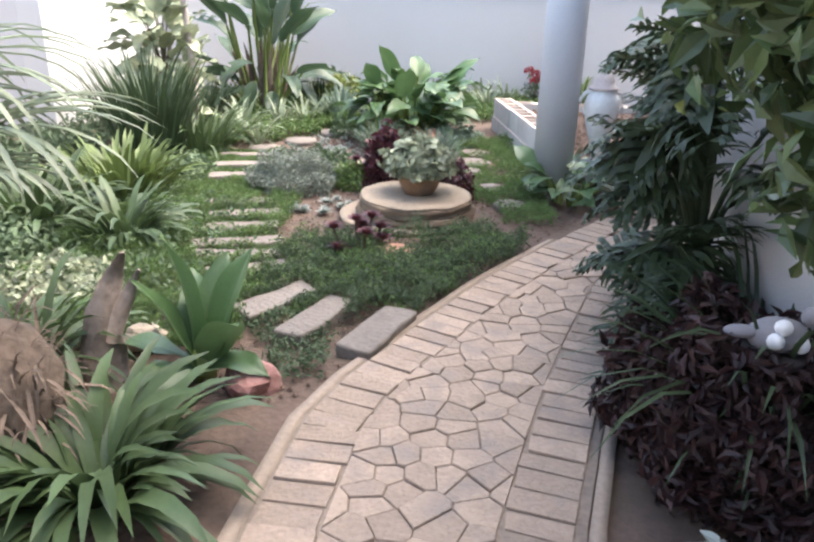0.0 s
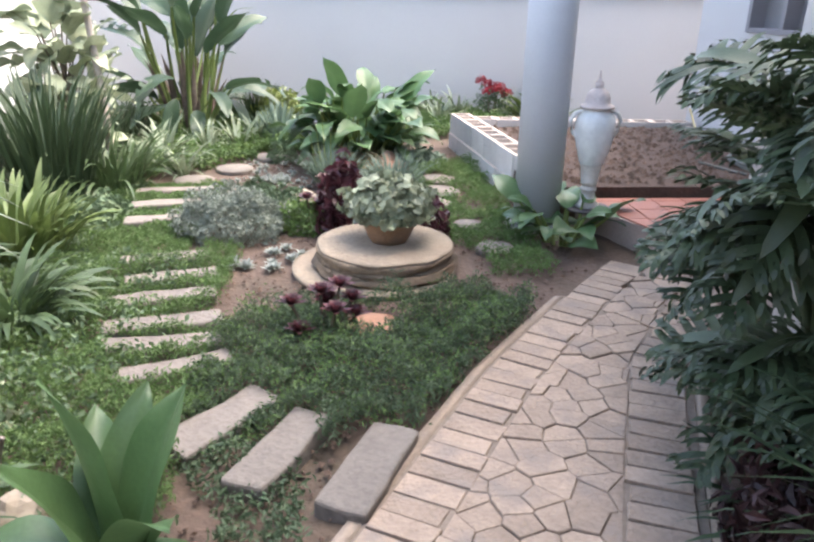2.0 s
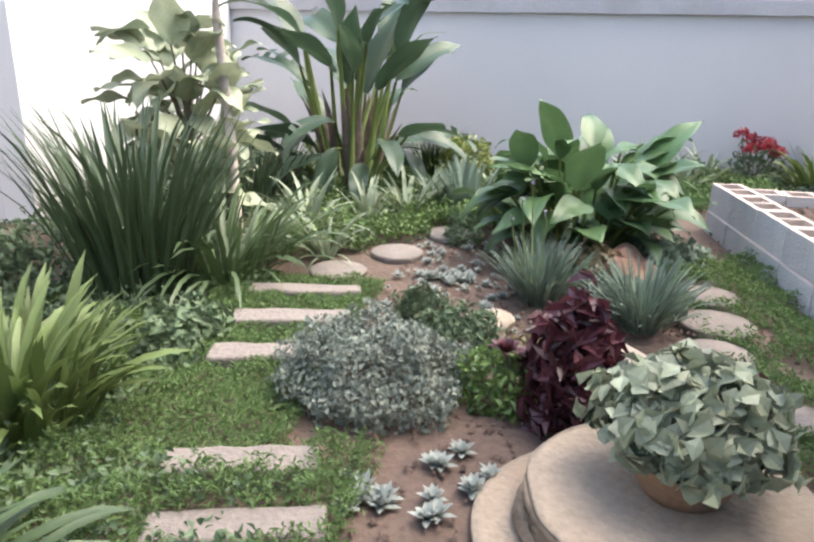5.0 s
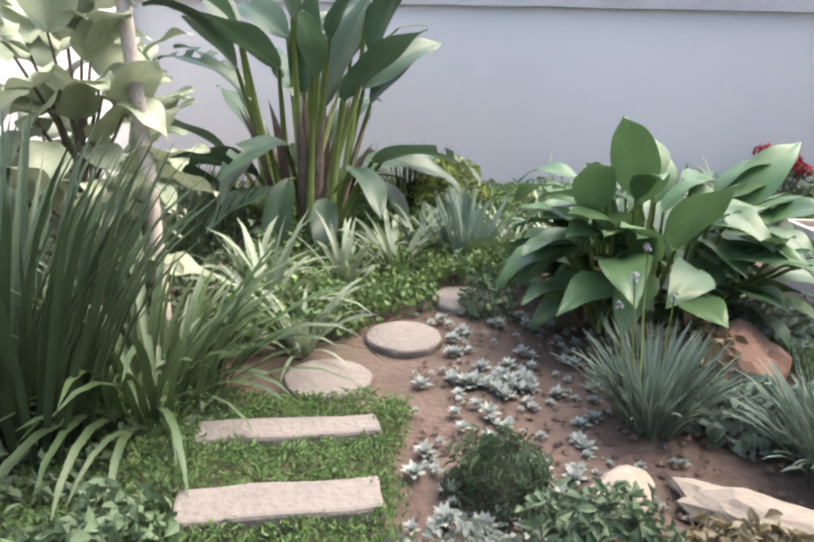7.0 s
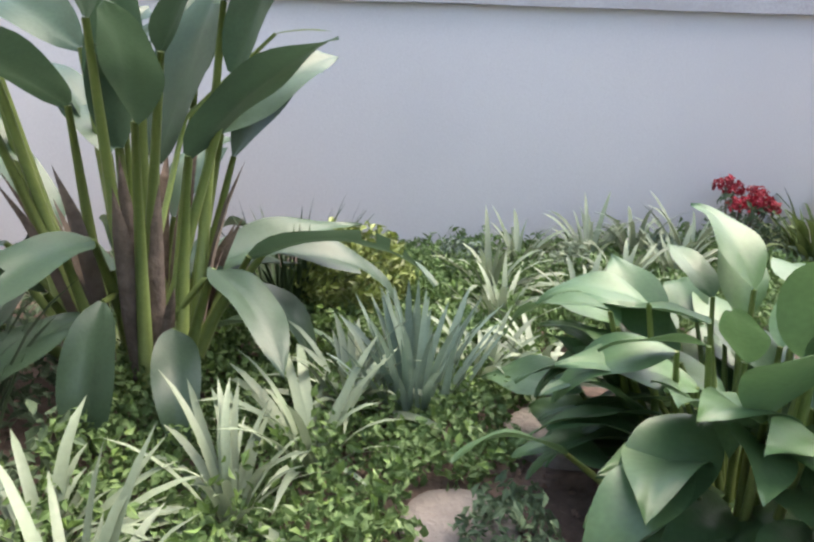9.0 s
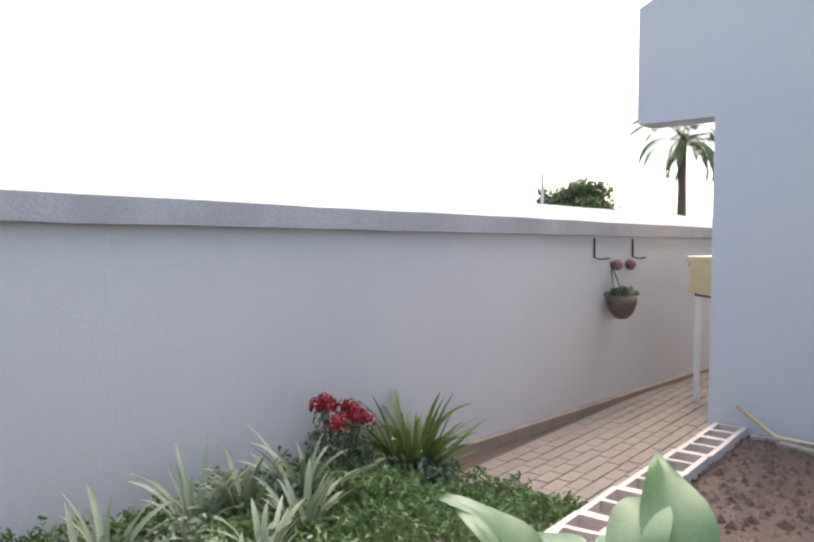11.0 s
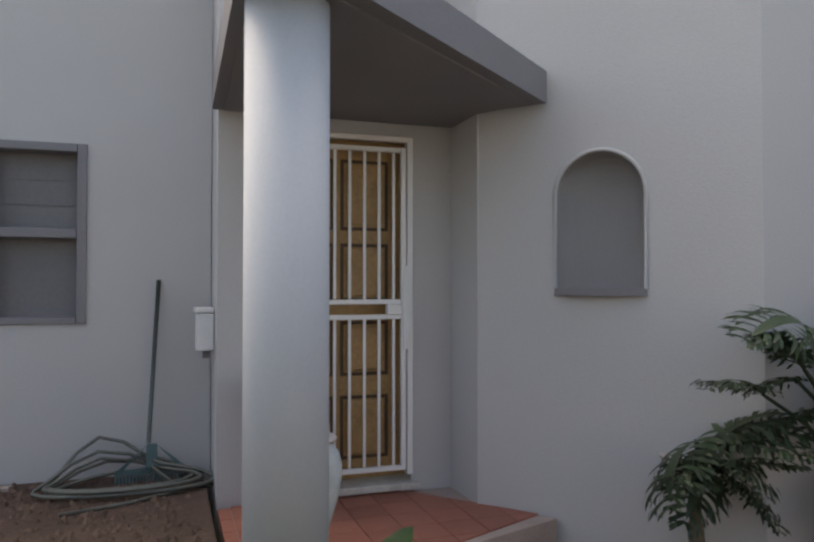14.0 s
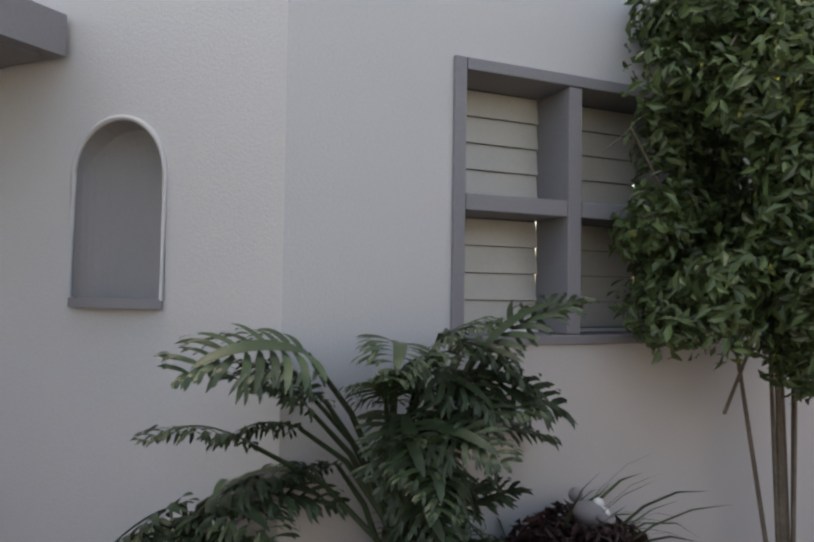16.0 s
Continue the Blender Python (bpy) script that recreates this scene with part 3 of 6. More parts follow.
def cross_window(name, x, w, depth, bar, label, louvres):
    """A four-light window in a deep reveal of a wall that faces the garden (-x)."""
    y0, y1, z0, z1 = w["y0"], w["y1"], w["z0"], w["z1"]
    win = empty(name, x, y0, z0)
    W, H = y1 - y0, z1 - z0
    tagged(win, label, "window", kind="structure")
    e = 0.05
    for nm, a, b, c, d in (("frame_side", -0.004, e, 0, H), ("frame_side", W - e, W + 0.004, 0, H), ("frame_head", e + 0.003, W - e - 0.003, H - e, H), ("frame_sill", e + 0.003, W - e - 0.003, 0, e * 0.8)):
        box(nm, -0.018, depth - 0.005, a, b, c, d, M_TRIM, win, 0.004)
    box("mullion", -0.012, depth - 0.005, W / 2 - bar / 2, W / 2 + bar / 2, e * 0.8 + 0.003, H - e - 0.003, M_TRIM, win, 0.004)
    for a, b in ((e + 0.003, W / 2 - bar / 2 - 0.003), (W / 2 + bar / 2 + 0.003, W - e - 0.003)):
        box("transom", -0.010, depth - 0.007, a, b, H / 2 - bar / 2, H / 2 + bar / 2, M_TRIM, win, 0.004)
        for c, d in ((e * 0.8 + 0.003, H / 2 - bar / 2 - 0.003), (H / 2 + bar / 2 + 0.003, H - e - 0.003)):
            if not louvres:
                box("screen", depth - 0.012, depth, a - 0.01, b + 0.01, c - 0.01, d + 0.01, M_MESH, win)
                for k in range(1, 3):
                    zz = c + (d - c) * k / 3
                    box("screen_bar", depth - 0.018, depth - 0.0125, a, b, zz - 0.006, zz + 0.006, M_MESH, win)
            else:
                # near-black sheet paints the shade between the louvres
                box("gap_shade_sheet", depth + 0.012, depth + 0.02, a - 0.01, b + 0.01, c - 0.01, d + 0.01, M_GAP_SHADE, win)
                nl = 4
                hh = (d - c - 0.02) / nl
                for k in range(nl):
                    bm = bmesh.new()
                    add_box(bm, -0.003, 0.003, a, b, -hh * 0.49, hh * 0.49, 0.0, Matrix.Translation((depth - 0.012, 0, c + 0.02 + hh * (k + 0.5))) @ Euler((0, radians(8), 0)).to_matrix().to_4x4())
                    part("louvre", bm, M_LOUVRE, win)
                box("louvre_sill", depth - 0.04, depth - 0.02, a, b, c, c + 0.016, M_PLASTIC, win)
    return win


build_house()
cross_window("window_1", HX, W1, 0.13, 0.055, "square four-light window with dark grey frame", False)
cross_window("window_2", SX, W2, 0.24, 0.07, "deep four-light window with pale glass louvres", True)

# porch slab, column and floor
SLAB = [(4.727, 5.16), (2.80, 5.19), (2.78, 4.98), (4.02, 3.452), (4.325, 3.72), (4.727, 3.72)]
tagged(prism("porch_canopy", SLAB, 2.365, 2.54, M_TRIM), "dark grey flat concrete canopy over the front door", "porch canopy", kind="structure")
# soffit in the same dark grey as the canopy above it
tagged(prism("ceiling", [(4.70, 5.10), (2.90, 5.13), (2.87, 5.0), (4.03, 3.55), (4.33, 3.73), (4.70, 3.73)], 2.355, 2.3645, M_TRIM), "dark grey soffit of the porch canopy", "ceiling", kind="structure")


def build_column():
    col = empty("column", 3.1, 5.0, 0)
    tagged(col, "round pale blue-grey painted porch column", "column", kind="structure")
    lathe("shaft", [(0.147, 0.03), (0.147, 2.36)], M_COLUMN, col, 48)
    box("base_plate", -0.185, 0.15, -0.17, 0.17, -0.02, 0.05, M_CAST, col, 0.01)


build_column()


# ---- front door, gate and porch floor ----
def build_door():
    d = empty("front_door", PX + 0.11, 3.99, 0.215)
    tagged(d, "varnished panelled wooden front door behind a gate", "door")
    box("slab", 0.0, 0.045, 0.0, 0.86, 0.0, 2.05, M_DOOR, d, 0.003)
    for j in range(2):
        for z0, z1 in ((0.12, 0.5), (0.62, 0.95), (1.07, 1.42), (1.50, 1.93)):
            y0 = 0.11 + j * 0.34
            # near-black raised strips outline each door panel
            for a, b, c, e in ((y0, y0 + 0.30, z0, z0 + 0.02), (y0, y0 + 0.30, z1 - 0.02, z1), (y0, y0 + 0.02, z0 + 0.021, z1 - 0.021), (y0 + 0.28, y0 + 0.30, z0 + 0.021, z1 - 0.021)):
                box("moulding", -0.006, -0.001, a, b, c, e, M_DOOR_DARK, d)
            box("door_panel", -0.016, -0.001, y0 + 0.035, y0 + 0.265, z0 + 0.035, z1 - 0.035, M_DOOR, d, 0.006)
    box("handle", -0.05, -0.0075, 0.045, 0.075, 1.03, 1.06, M_GATE, d, 0.004, "small pale door handle")


def build_gate():
    g = empty("security_gate", PX - 0.005, 3.985, 0.25)
    tagged(g, "white steel barred security gate over the door", "gate")
    W, H = 0.87, 2.025
    for y in (0, W - 0.035):
        box("outer_post", -0.03, 0.02, y, y + 0.035, 0, H, M_GATE, g, 0.003)
    box("outer_head", -0.03, 0.02, 0.036, W - 0.036, H - 0.03, H, M_GATE, g, 0.003)
    a, b = 0.045, W - 0.045
    for y in (a, b - 0.03):
        box("stile", -0.035, -0.005, y, y + 0.03, 0.03, H - 0.065, M_GATE, g, 0.003)
    for z in (0.03, 0.93, 1.02, H - 0.095):
        box("rail", -0.034, -0.006, a + 0.031, b - 0.031, z, z + 0.028, M_GATE, g, 0.003)
    for i in range(8):
        y = a + 0.03 + (b - a - 0.06) * (i + 0.5) / 8 
        for z0, z1 in ((0.059, 0.929), (1.049, H - 0.096)):
            box("bar", -0.028, -0.012, y - 0.008, y + 0.008, z0, z1, M_GATE, g, 0.002)
    box("lock_box", -0.045, -0.0055, a + 0.032, a + 0.12, 0.959, 1.019, M_GATE, g, 0.004, "white lock box")
    for z in (0.35, 1.55):
        tube("hinge", [(-0.04, b + 0.012, z), (-0.04, b + 0.012, z + 0.1)], 0.011, M_GATE, g)
    box("closing_plate", -0.05, -0.036, a - 0.01, a + 0.02, 0.75, 1.25, M_GATE, g, 0.003)


build_door()
build_gate()
tagged(box("door_sill", PX - 0.06, PX + 0.235, 3.95, 4.89, 0.165, 0.205, M_CAST, None, 0.006), "pale cement sill below the front door", "door sill", kind="structure")

PORCH = [(3.40, 5.12), (3.46, 4.86), (3.62, 4.50), (3.99, 3.42), (4.34, 3.712), (4.725, 3.73), (4.725, 5.12)]


def inside(p, poly):
    c = False
    for i in range(len(poly)):
        (x0, y0), (x1, y1) = poly[i - 1], poly[i]
        if (y0 > p[1]) != (y1 > p[1]) and p[0] < (x1 - x0) * (p[1] - y0) / (y1 - y0) + x0:
            c = not c
    return c


def clip(poly, px, py, nx, ny):
    """The part of a polygon on the side of (px, py) away from the normal."""
    out = []
    for i in range(len(poly)):
        a, b = poly[i - 1], poly[i]
        da = (a[0] - px) * nx + (a[1] - py) * ny
        db = (b[0] - px) * nx + (b[1] - py) * ny
        if da <= 0:
            out.append(a)
        if (da < 0 < db) or (db < 0 < da):
            t = da / (da - db)
            out.append((a[0] + (b[0] - a[0]) * t, a[1] + (b[1] - a[1]) * t))
    return out


porch = tagged(prism("floor_porch", PORCH, -0.1, 0.142, M_PORCH), "raised porch floor with rendered pinkish sides", "porch floor", kind="structure")
for i in range(9):
    for j in range(12):
        x0, y0 = 3.30 + i * 0.2, 3.25 + j * 0.2
        q = [(x0 + 0.003, y0 + 0.003), (x0 + 0.197, y0 + 0.003), (x0 + 0.197, y0 + 0.197), (x0 + 0.003, y0 + 0.197)]
        for k in range(len(PORCH)):
            (ax, ay), (bx, by) = PORCH[k - 1], PORCH[k]
            nx, ny = ay - by, bx - ax
            area = sum(PORCH[m - 1][0] * PORCH[m][1] - PORCH[m][0] * PORCH[m - 1][1] for m in range(len(PORCH)))
            s = -1 if area > 0 else 1
            # the porch outline is convex but for the door corner
            if k != 5:
                q = clip(q, ax + 0.004 * 0, ay, s * nx, s * ny) if len(q) > 2 else q
        if len(q) > 2 and abs(sum(q[m - 1][0] * q[m][1] - q[m][0] * q[m - 1][1] for m in range(len(q)))) > 0.004:
            a2 = sum(q[m - 1][0] * q[m][1] - q[m][0] * q[m - 1][1] for m in range(len(q)))
            prism("tile", q if a2 > 0 else list(reversed(q)), 0.138, 0.152, M_TILE, porch, 0.002)

# ---- raised block bed ----
bed = tagged(prism("bed_soil", [(3.1, 5.17), (5.35, 5.17), (5.35, 7.555), (3.10, 7.555)], -0.2, 0.215, M_SOIL), "bare red-brown soil filling the raised bed", "soil bed", kind="structure")


def block_mesh(name, L):
    """A hollow cement block with two cavities, lying along x."""
    W, H, t = 0.19, 0.185, 0.028
    xs = [0, t, L / 2 - t / 2, L / 2 + t / 2, L - t, L]
    ys = [0, t, W - t, W]
    v, f, idx = [], [], {}

    def vt(x, y, z):
        if (x, y, z) not in idx:
            idx[(x, y, z)] = len(v)
            v.append((x, y, z))
        return idx[(x, y, z)]
    for i in range(5):
        for j in range(3):
            hole = j == 1 and i in (1, 3)
            a, b, c, d = xs[i], xs[i + 1], ys[j], ys[j + 1]
            z = H - 0.12 if hole else H
            f.append((vt(a, c, z), vt(b, c, z), vt(b, d, z), vt(a, d, z)))
            if hole:
                for p, q in (((a, c), (b, c)), ((b, c), (b, d)), ((b, d), (a, d)), ((a, d), (a, c))):
                    f.append((vt(*p, z), vt(*p, H), vt(*q, H), vt(*q, z)))
    for p, q in (((0, 0), (L, 0)), ((L, 0), (L, W)), ((L, W), (0, W)), ((0, W), (0, 0))):
        f.append((vt(*p, 0), vt(*q, 0), vt(*q, H), vt(*p, H)))
    me = bpy.data.meshes.new(name)
    me.from_pydata(v, [], f)
    me.materials.append(M_BLOCK)
    me.materials.append(M_BLOCK_TOP)
    for p in me.polygons:
        if p.normal.z > 0.5 or len(p.vertices) == 4 and all(0.02 < v[i][1] < W - 0.02 for i in p.vertices):
            p.material_index = 1
    return me


def build_blocks():
    wall = empty("block_wall", 2.93, 7.70, 0)
    tagged(wall, "low wall of hollow grey cement blocks edging the bed", "block wall", kind="structure")
    me = block_mesh("block", 0.385)
    r = random.Random(4)
    start, end = Vector((3.13, 5.36)), Vector((2.90, 7.72))
    d = (end - start).normalized()
    ang = math.degrees(math.atan2(d.y, d.x))
    for c in range(2):
        for i in range(6):
            p = start + d * (i * 0.395 + (0.0 if c else -0.02)) + Vector((-d.y, d.x)) * (0.02 if c == 0 else 0) * 1
            o = new("block", me)
            o.parent = wall
            o.matrix_parent_inverse = wall.matrix_basis.inverted()
            o.matrix_basis = pose(p.x + 0.19, p.y, c * 0.187 - 0.05, r.uniform(-0.5, 0.5), 0, ang + r.uniform(-0.8, 0.8))
    start, end = Vector((2.93, 7.72)), Vector((5.34, 7.74))
    for c in range(2):
        for i in range(6):
            o = new("block", me)
            o.parent = wall
            o.matrix_parent_inverse = wall.matrix_basis.inverted()
            o.matrix_basis = pose(2.95 + i * 0.397 + (0 if c else 0.01), 7.56 + r.uniform(-0.006, 0.006), c * 0.187 - 0.085 - 0.005 * i, 0, 0, r.uniform(-0.8, 0.8))


build_blocks()


# ---- stepping stones, sleepers ----
def build_sleeper(cx, cy, L, W, rz, top=0.05, group="stepping sleepers"):
    bm = bmesh.new()
    nx, ny = 10, 5
    r = random.Random(int(cx * 100 + cy * 1000))
    add_box(bm, -L / 2, L / 2, -W / 2, W / 2, -0.06, top, 0.012)
    bmesh.ops.subdivide_edges(bm, edges=[e for e in bm.edges if e.calc_length() > 0.1], cuts=5, use_grid_fill=True)
    for v in bm.verts:
        k = 0.008 * noise.noise((v.co.x * 9 + cx * 5, v.co.y * 9 + cy * 7, v.co.z * 9))
        v.co += Vector((k, k * 1.2, k * 0.8))
    ob = part("stepping_sleeper", bm, M_SLEEPER)
    ob.matrix_basis = pose(cx, cy, 0, r.uniform(-1, 1), r.uniform(-1, 1), rz)
    return tagged(ob, "weathered concrete stepping sleeper set among groundcover", "stepping stone", group)


SLEEPERS = [(1.95, 2.45, 0.44, 0.165, 65), (1.67, 2.56, 0.44, 0.15, 63), (1.46, 2.73, 0.44, 0.16, 52), (1.22, 3.10, 0.44, 0.13, 20), (1.12, 3.31, 0.48, 0.13, 8),
            (1.08, 3.51, 0.5, 0.14, 12), (1.01, 3.79, 0.5, 0.14, 16), (1.0, 4.06, 0.46, 0.13, 15), (0.90, 4.34, 0.46, 0.14, 15), (0.74, 5.08, 0.52, 0.14, 14), (0.68, 5.45, 0.52, 0.14, 12), (0.63, 5.80, 0.54, 0.12, 12)]
ROUNDS = [(0.69, 6.19, 0.155), (0.94, 6.60, 0.155), (1.20, 7.09, 0.155), (1.67, 7.49, 0.19), (2.13, 8.03, 0.13), (2.60, 6.21, 0.15), (2.56, 5.83, 0.165), (2.48, 5.48, 0.145), (2.66, 4.98, 0.10), (2.74, 4.52, 0.115)]
for s in SLEEPERS:
    build_sleeper(*s)
for i, (x, y, rad) in enumerate(ROUNDS):
    ob = lathe("round_stepping_stone", [(rad * 0.97, -0.05), (rad, 0.008), (rad * 0.985, 0.02), (rad * 0.95, 0.026)], M_SLEEPER, None, 30, True, 0.06)
    ob.matrix_basis = pose(x, y, 0, 0, 0, i * 47)
    tagged(ob, "round flat pale concrete stepping stone on the soil", "stepping stone", "round stepping stones")

# ---- plinth with its potted plant ----
PLX, PLY = 2.085, 4.26


def build_plinth():
    p = empty("stone_plinth", PLX, PLY, 0)
    tagged(p, "stacked round sandstone plinth on a thin disc", "plinth")
    lathe("base_disc", [(0.43, -0.02), (0.445, 0.006), (0.44, 0.018), (0.41, 0.02)], M_SANDSTONE, p, 56, True, 0.01, "thin dusty base disc").matrix_basis = pose(-0.06, 0.0, 0)
    lathe("lower_slab", [(0.36, 0.021), (0.385, 0.03), (0.388, 0.045), (0.372, 0.062), (0.378, 0.074)], M_SAND_SIDE, p, 72, True, 0.07)
    lathe("upper_slab", [(0.372, 0.076), (0.355, 0.085), (0.36, 0.10), (0.372, 0.118), (0.366, 0.136)], M_SAND_SIDE, p, 72, True, 0.05)
    lathe("top_face", [(0.368, 0.1365), (0.364, 0.145), (0.345, 0.15)], M_SANDSTONE, p, 72, True, 0.045)


build_plinth()


def build_pot_plant():
    p = empty("potted_plant", PLX + 0.02, PLY + 0.02, 0.15)
    tagged(p, "clay bowl of cream-edged trailing foliage on the plinth", "potted plant")
    lathe("pot", [(0.095, 0.0), (0.115, 0.03), (0.135, 0.08), (0.14, 0.11), (0.148, 0.112), (0.148, 0.128), (0.13, 0.128), (0.125, 0.11)], M_POT, p, 32)
    q, d = ball_points(1500, (0.23, 0.23, 0.15), 5, 0.5, -0.4)
    cloud("foliage", q + [0, 0, 0.19], d, 0.052, 0.85, L_CREAM, p, 0.6, 5)
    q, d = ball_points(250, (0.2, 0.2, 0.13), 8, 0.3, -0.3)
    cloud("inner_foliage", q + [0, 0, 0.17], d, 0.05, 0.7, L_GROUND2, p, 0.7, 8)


build_pot_plant()


# ---- urn and pedestal on the porch edge ----
def build_urn():
    u = empty("lidded_urn", 3.38, 4.86, 0.152)
    tagged(u, "tall glazed pale urn with lid on the porch edge", "urn")
    lathe("saucer", [(0.13, 0.0), (0.145, 0.012), (0.14, 0.018), (0.06, 0.014)], M_DARK, u, 32, True, 0, "dark saucer under the urn")
    lathe("foot", [(0.075, 0.019), (0.07, 0.04), (0.045, 0.07), (0.04, 0.12), (0.05, 0.125), (0.05, 0.14), (0.042, 0.145), (0.042, 0.16), (0.052, 0.165), (0.05, 0.18), (0.062, 0.27), (0.07, 0.285)], M_CAST, u, 28)
    lathe("body", [(0.068, 0.287), (0.075, 0.30), (0.105, 0.40), (0.12, 0.48), (0.122, 0.53), (0.11, 0.58), (0.085, 0.61), (0.08, 0.625)], M_PORCELAIN, u, 36)
    lathe("lid", [(0.10, 0.627), (0.102, 0.637), (0.095, 0.645), (0.075, 0.65), (0.072, 0.69), (0.055, 0.725), (0.03, 0.738), (0.02, 0.75), (0.026, 0.765), (0.02, 0.78), (0.008, 0.79), (0.006, 0.835), (0.003, 0.845)], M_LIDSTONE, u, 28, True, 0, "pinkish stone lid with a finial")
    for s in (-1, 1):
        tube("handle", [(s * 0.078, 0, 0.61), (s * 0.13, 0, 0.60), (s * 0.155, 0, 0.55), (s * 0.14, 0, 0.49), (s * 0.113, 0, 0.46)], 0.013, M_PORCELAIN, u)


def build_pedestal():
    u = empty("pedestal", 4.51, 4.815, 0.152)
    tagged(u, "worn white fluted plaster pedestal by the front door", "pedestal")
    lathe("foot", [(0.17, 0), (0.175, 0.03), (0.155, 0.06), (0.165, 0.09), (0.13, 0.13), (0.12, 0.15)], M_CAST, u, 28, True, 0.05)
    v, f = [], []
    n = 40
    for z in (0.151, 0.57):
        for i in range(n):
            a = 2 * math.pi * i / n
            rr = 0.108 if i % 2 else 0.098
            v.append((rr * math.cos(a), rr * math.sin(a), z))
    f = [(i, (i + 1) % n, n + (i + 1) % n, n + i) for i in range(n)]
    finish("shaft", v, f, M_CAST, u)
    lathe("capital", [(0.11, 0.571), (0.13, 0.585), (0.115, 0.60), (0.125, 0.625), (0.16, 0.65), (0.165, 0.665)], M_CAST, u, 28)
    box("abacus", -0.16, 0.16, -0.16, 0.16, 0.666, 0.73, M_CAST, u, 0.012)


build_urn()
build_pedestal()

# small pedestal under the split-leaf plant beside the niche wall
ob = lathe("plant_stand", [(0.12, 0.0), (0.12, 0.05), (0.085, 0.09), (0.08, 0.42), (0.12, 0.46), (0.125, 0.52), (0.14, 0.54), (0.14, 0.56)], M_CAST, None, 24)
ob.matrix_basis = pose(3.62, 3.02 - 0.12, -0.02)
tagged(ob, "white plaster plant stand against the angled wall", "plant stand")

# ---- letterbox, rake, hose, planks ----
lb = empty("letterbox", 5.05, 5.128, 1.0)
tagged(lb, "white plastic letterbox on the porch return", "letterbox")
box("body", -0.11, 0.11, 0.0, 0.10, 0.0, 0.22, M_PLASTIC, lb, 0.008)
box("lid", -0.12, 0.12, 0.0, 0.112, 0.222, 0.25, M_PLASTIC, lb, 0.006)
box("bracket", -0.02, 0.02, 0.02, 0.06, -0.05, -0.001, M_TRIM, lb)


def build_rake():
    k = empty("rake", 5.2, 5.47, 0.215)
    tagged(k, "teal plastic leaf rake leaning on the grey wall", "rake")
    tube("handle", [(0.0, 0.02, 0.22), (0.14, -0.03, 1.2)], 0.014, M_HANDLE, k)
    o = [(-0.04, 0.21), (0.04, 0.21), (0.19, 0.05), (0.19, 0.0), (-0.19, 0.0), (-0.19, 0.05)]
    v = [(-0.02 - 0.05 * (0.21 - z), y, z) for y, z in o] + [(0.0 - 0.05 * (0.21 - z), y, z) for y, z in o]
    n = 6
    # a fan with two windows either side of its rib
    pieces = []
    for a, b, c, d in (((-0.03, 0.22), (0.03, 0.22), (0.035, 0.06), (-0.035, 0.06)), ((-0.2, 0.075), (0.2, 0.075), (0.21, 0.045), (-0.21, 0.045)), ((-0.04, 0.2), (-0.02, 0.22), (-0.17, 0.06), (-0.21, 0.06)), ((0.02, 0.22), (0.04, 0.2), (0.21, 0.06), (0.17, 0.06))):
        q = [a, b, c, d]
        pieces.append(([(-0.03, y, z) for y, z in q] + [(-0.01, y, z) for y, z in q], [(0, 1, 2, 3), (7, 6, 5, 4)] + [(i, i + 4, (i + 1) % 4 + 4, (i + 1) % 4) for i in range(4)]))
    finish("head", *merge(pieces), M_RAKE, k)
    for i in range(22):
        y = -0.2 + 0.4 * i / 21
        box("tine", -0.045, -0.034, y - 0.005, y + 0.005, 0.0, 0.07, M_RAKE, k)


build_rake()


def build_hose():
    r = random.Random(2)
    pts = []
    for k in range(5):
        ph = r.uniform(0, 1)
        cx, cy, a, b = 5.02 + r.uniform(-0.05, 0.05), 5.62 + r.uniform(-0.15, 0.15), 0.20 + r.uniform(-0.05, 0.05), 0.42 + r.uniform(-0.08, 0.12)
        for i in range(18):
            t = 2 * math.pi * i / 18
            back = max(0.0, math.cos(t))
            pts.append((min(5.32, cx + a * math.cos(t)), cy + b * math.sin(t), 0.225 + 0.012 * k * (1 - back) + back ** 2 * (0.05, 0.12, 0.2, 0.27, 0.16)[k] * (0.8 + 0.3 * math.sin(3 * t))))
    pts += [(4.86, 5.3, 0.228), (4.7, 5.6, 0.226), (4.6, 5.9, 0.226)]
    return tagged(tube("garden_hose", pts, 0.011, M_HOSE, None, 6), "loosely coiled dark garden hose on the soil", "garden hose")


build_hose()
for i, (x, y, L, rz, m) in enumerate(((5.26, 7.28, 0.5, 92, M_WOOD), (5.22, 6.6, 0.75, 88, M_WOOD), (5.12, 7.2, 0.35, 70, M_PALE_ROCK))):
    ob = box("wood_offcut", -L / 2, L / 2, -0.03, 0.03, 0, 0.025, m, None, 0.004)
    ob.matrix_basis = pose(x, y, 0.216, 0, 0, rz)
    tagged(ob, "weathered wooden offcut lying on the bed soil", "wood offcut", "wood offcuts")
ob = tube("yellow_strip", [(5.30, 7.62, 0.39), (5.27, 7.4, 0.245), (5.25, 7.15, 0.232)], 0.012, M_YELLOW)
tagged(ob, "thin yellow plastic strip lying by the wall", "plastic strip")
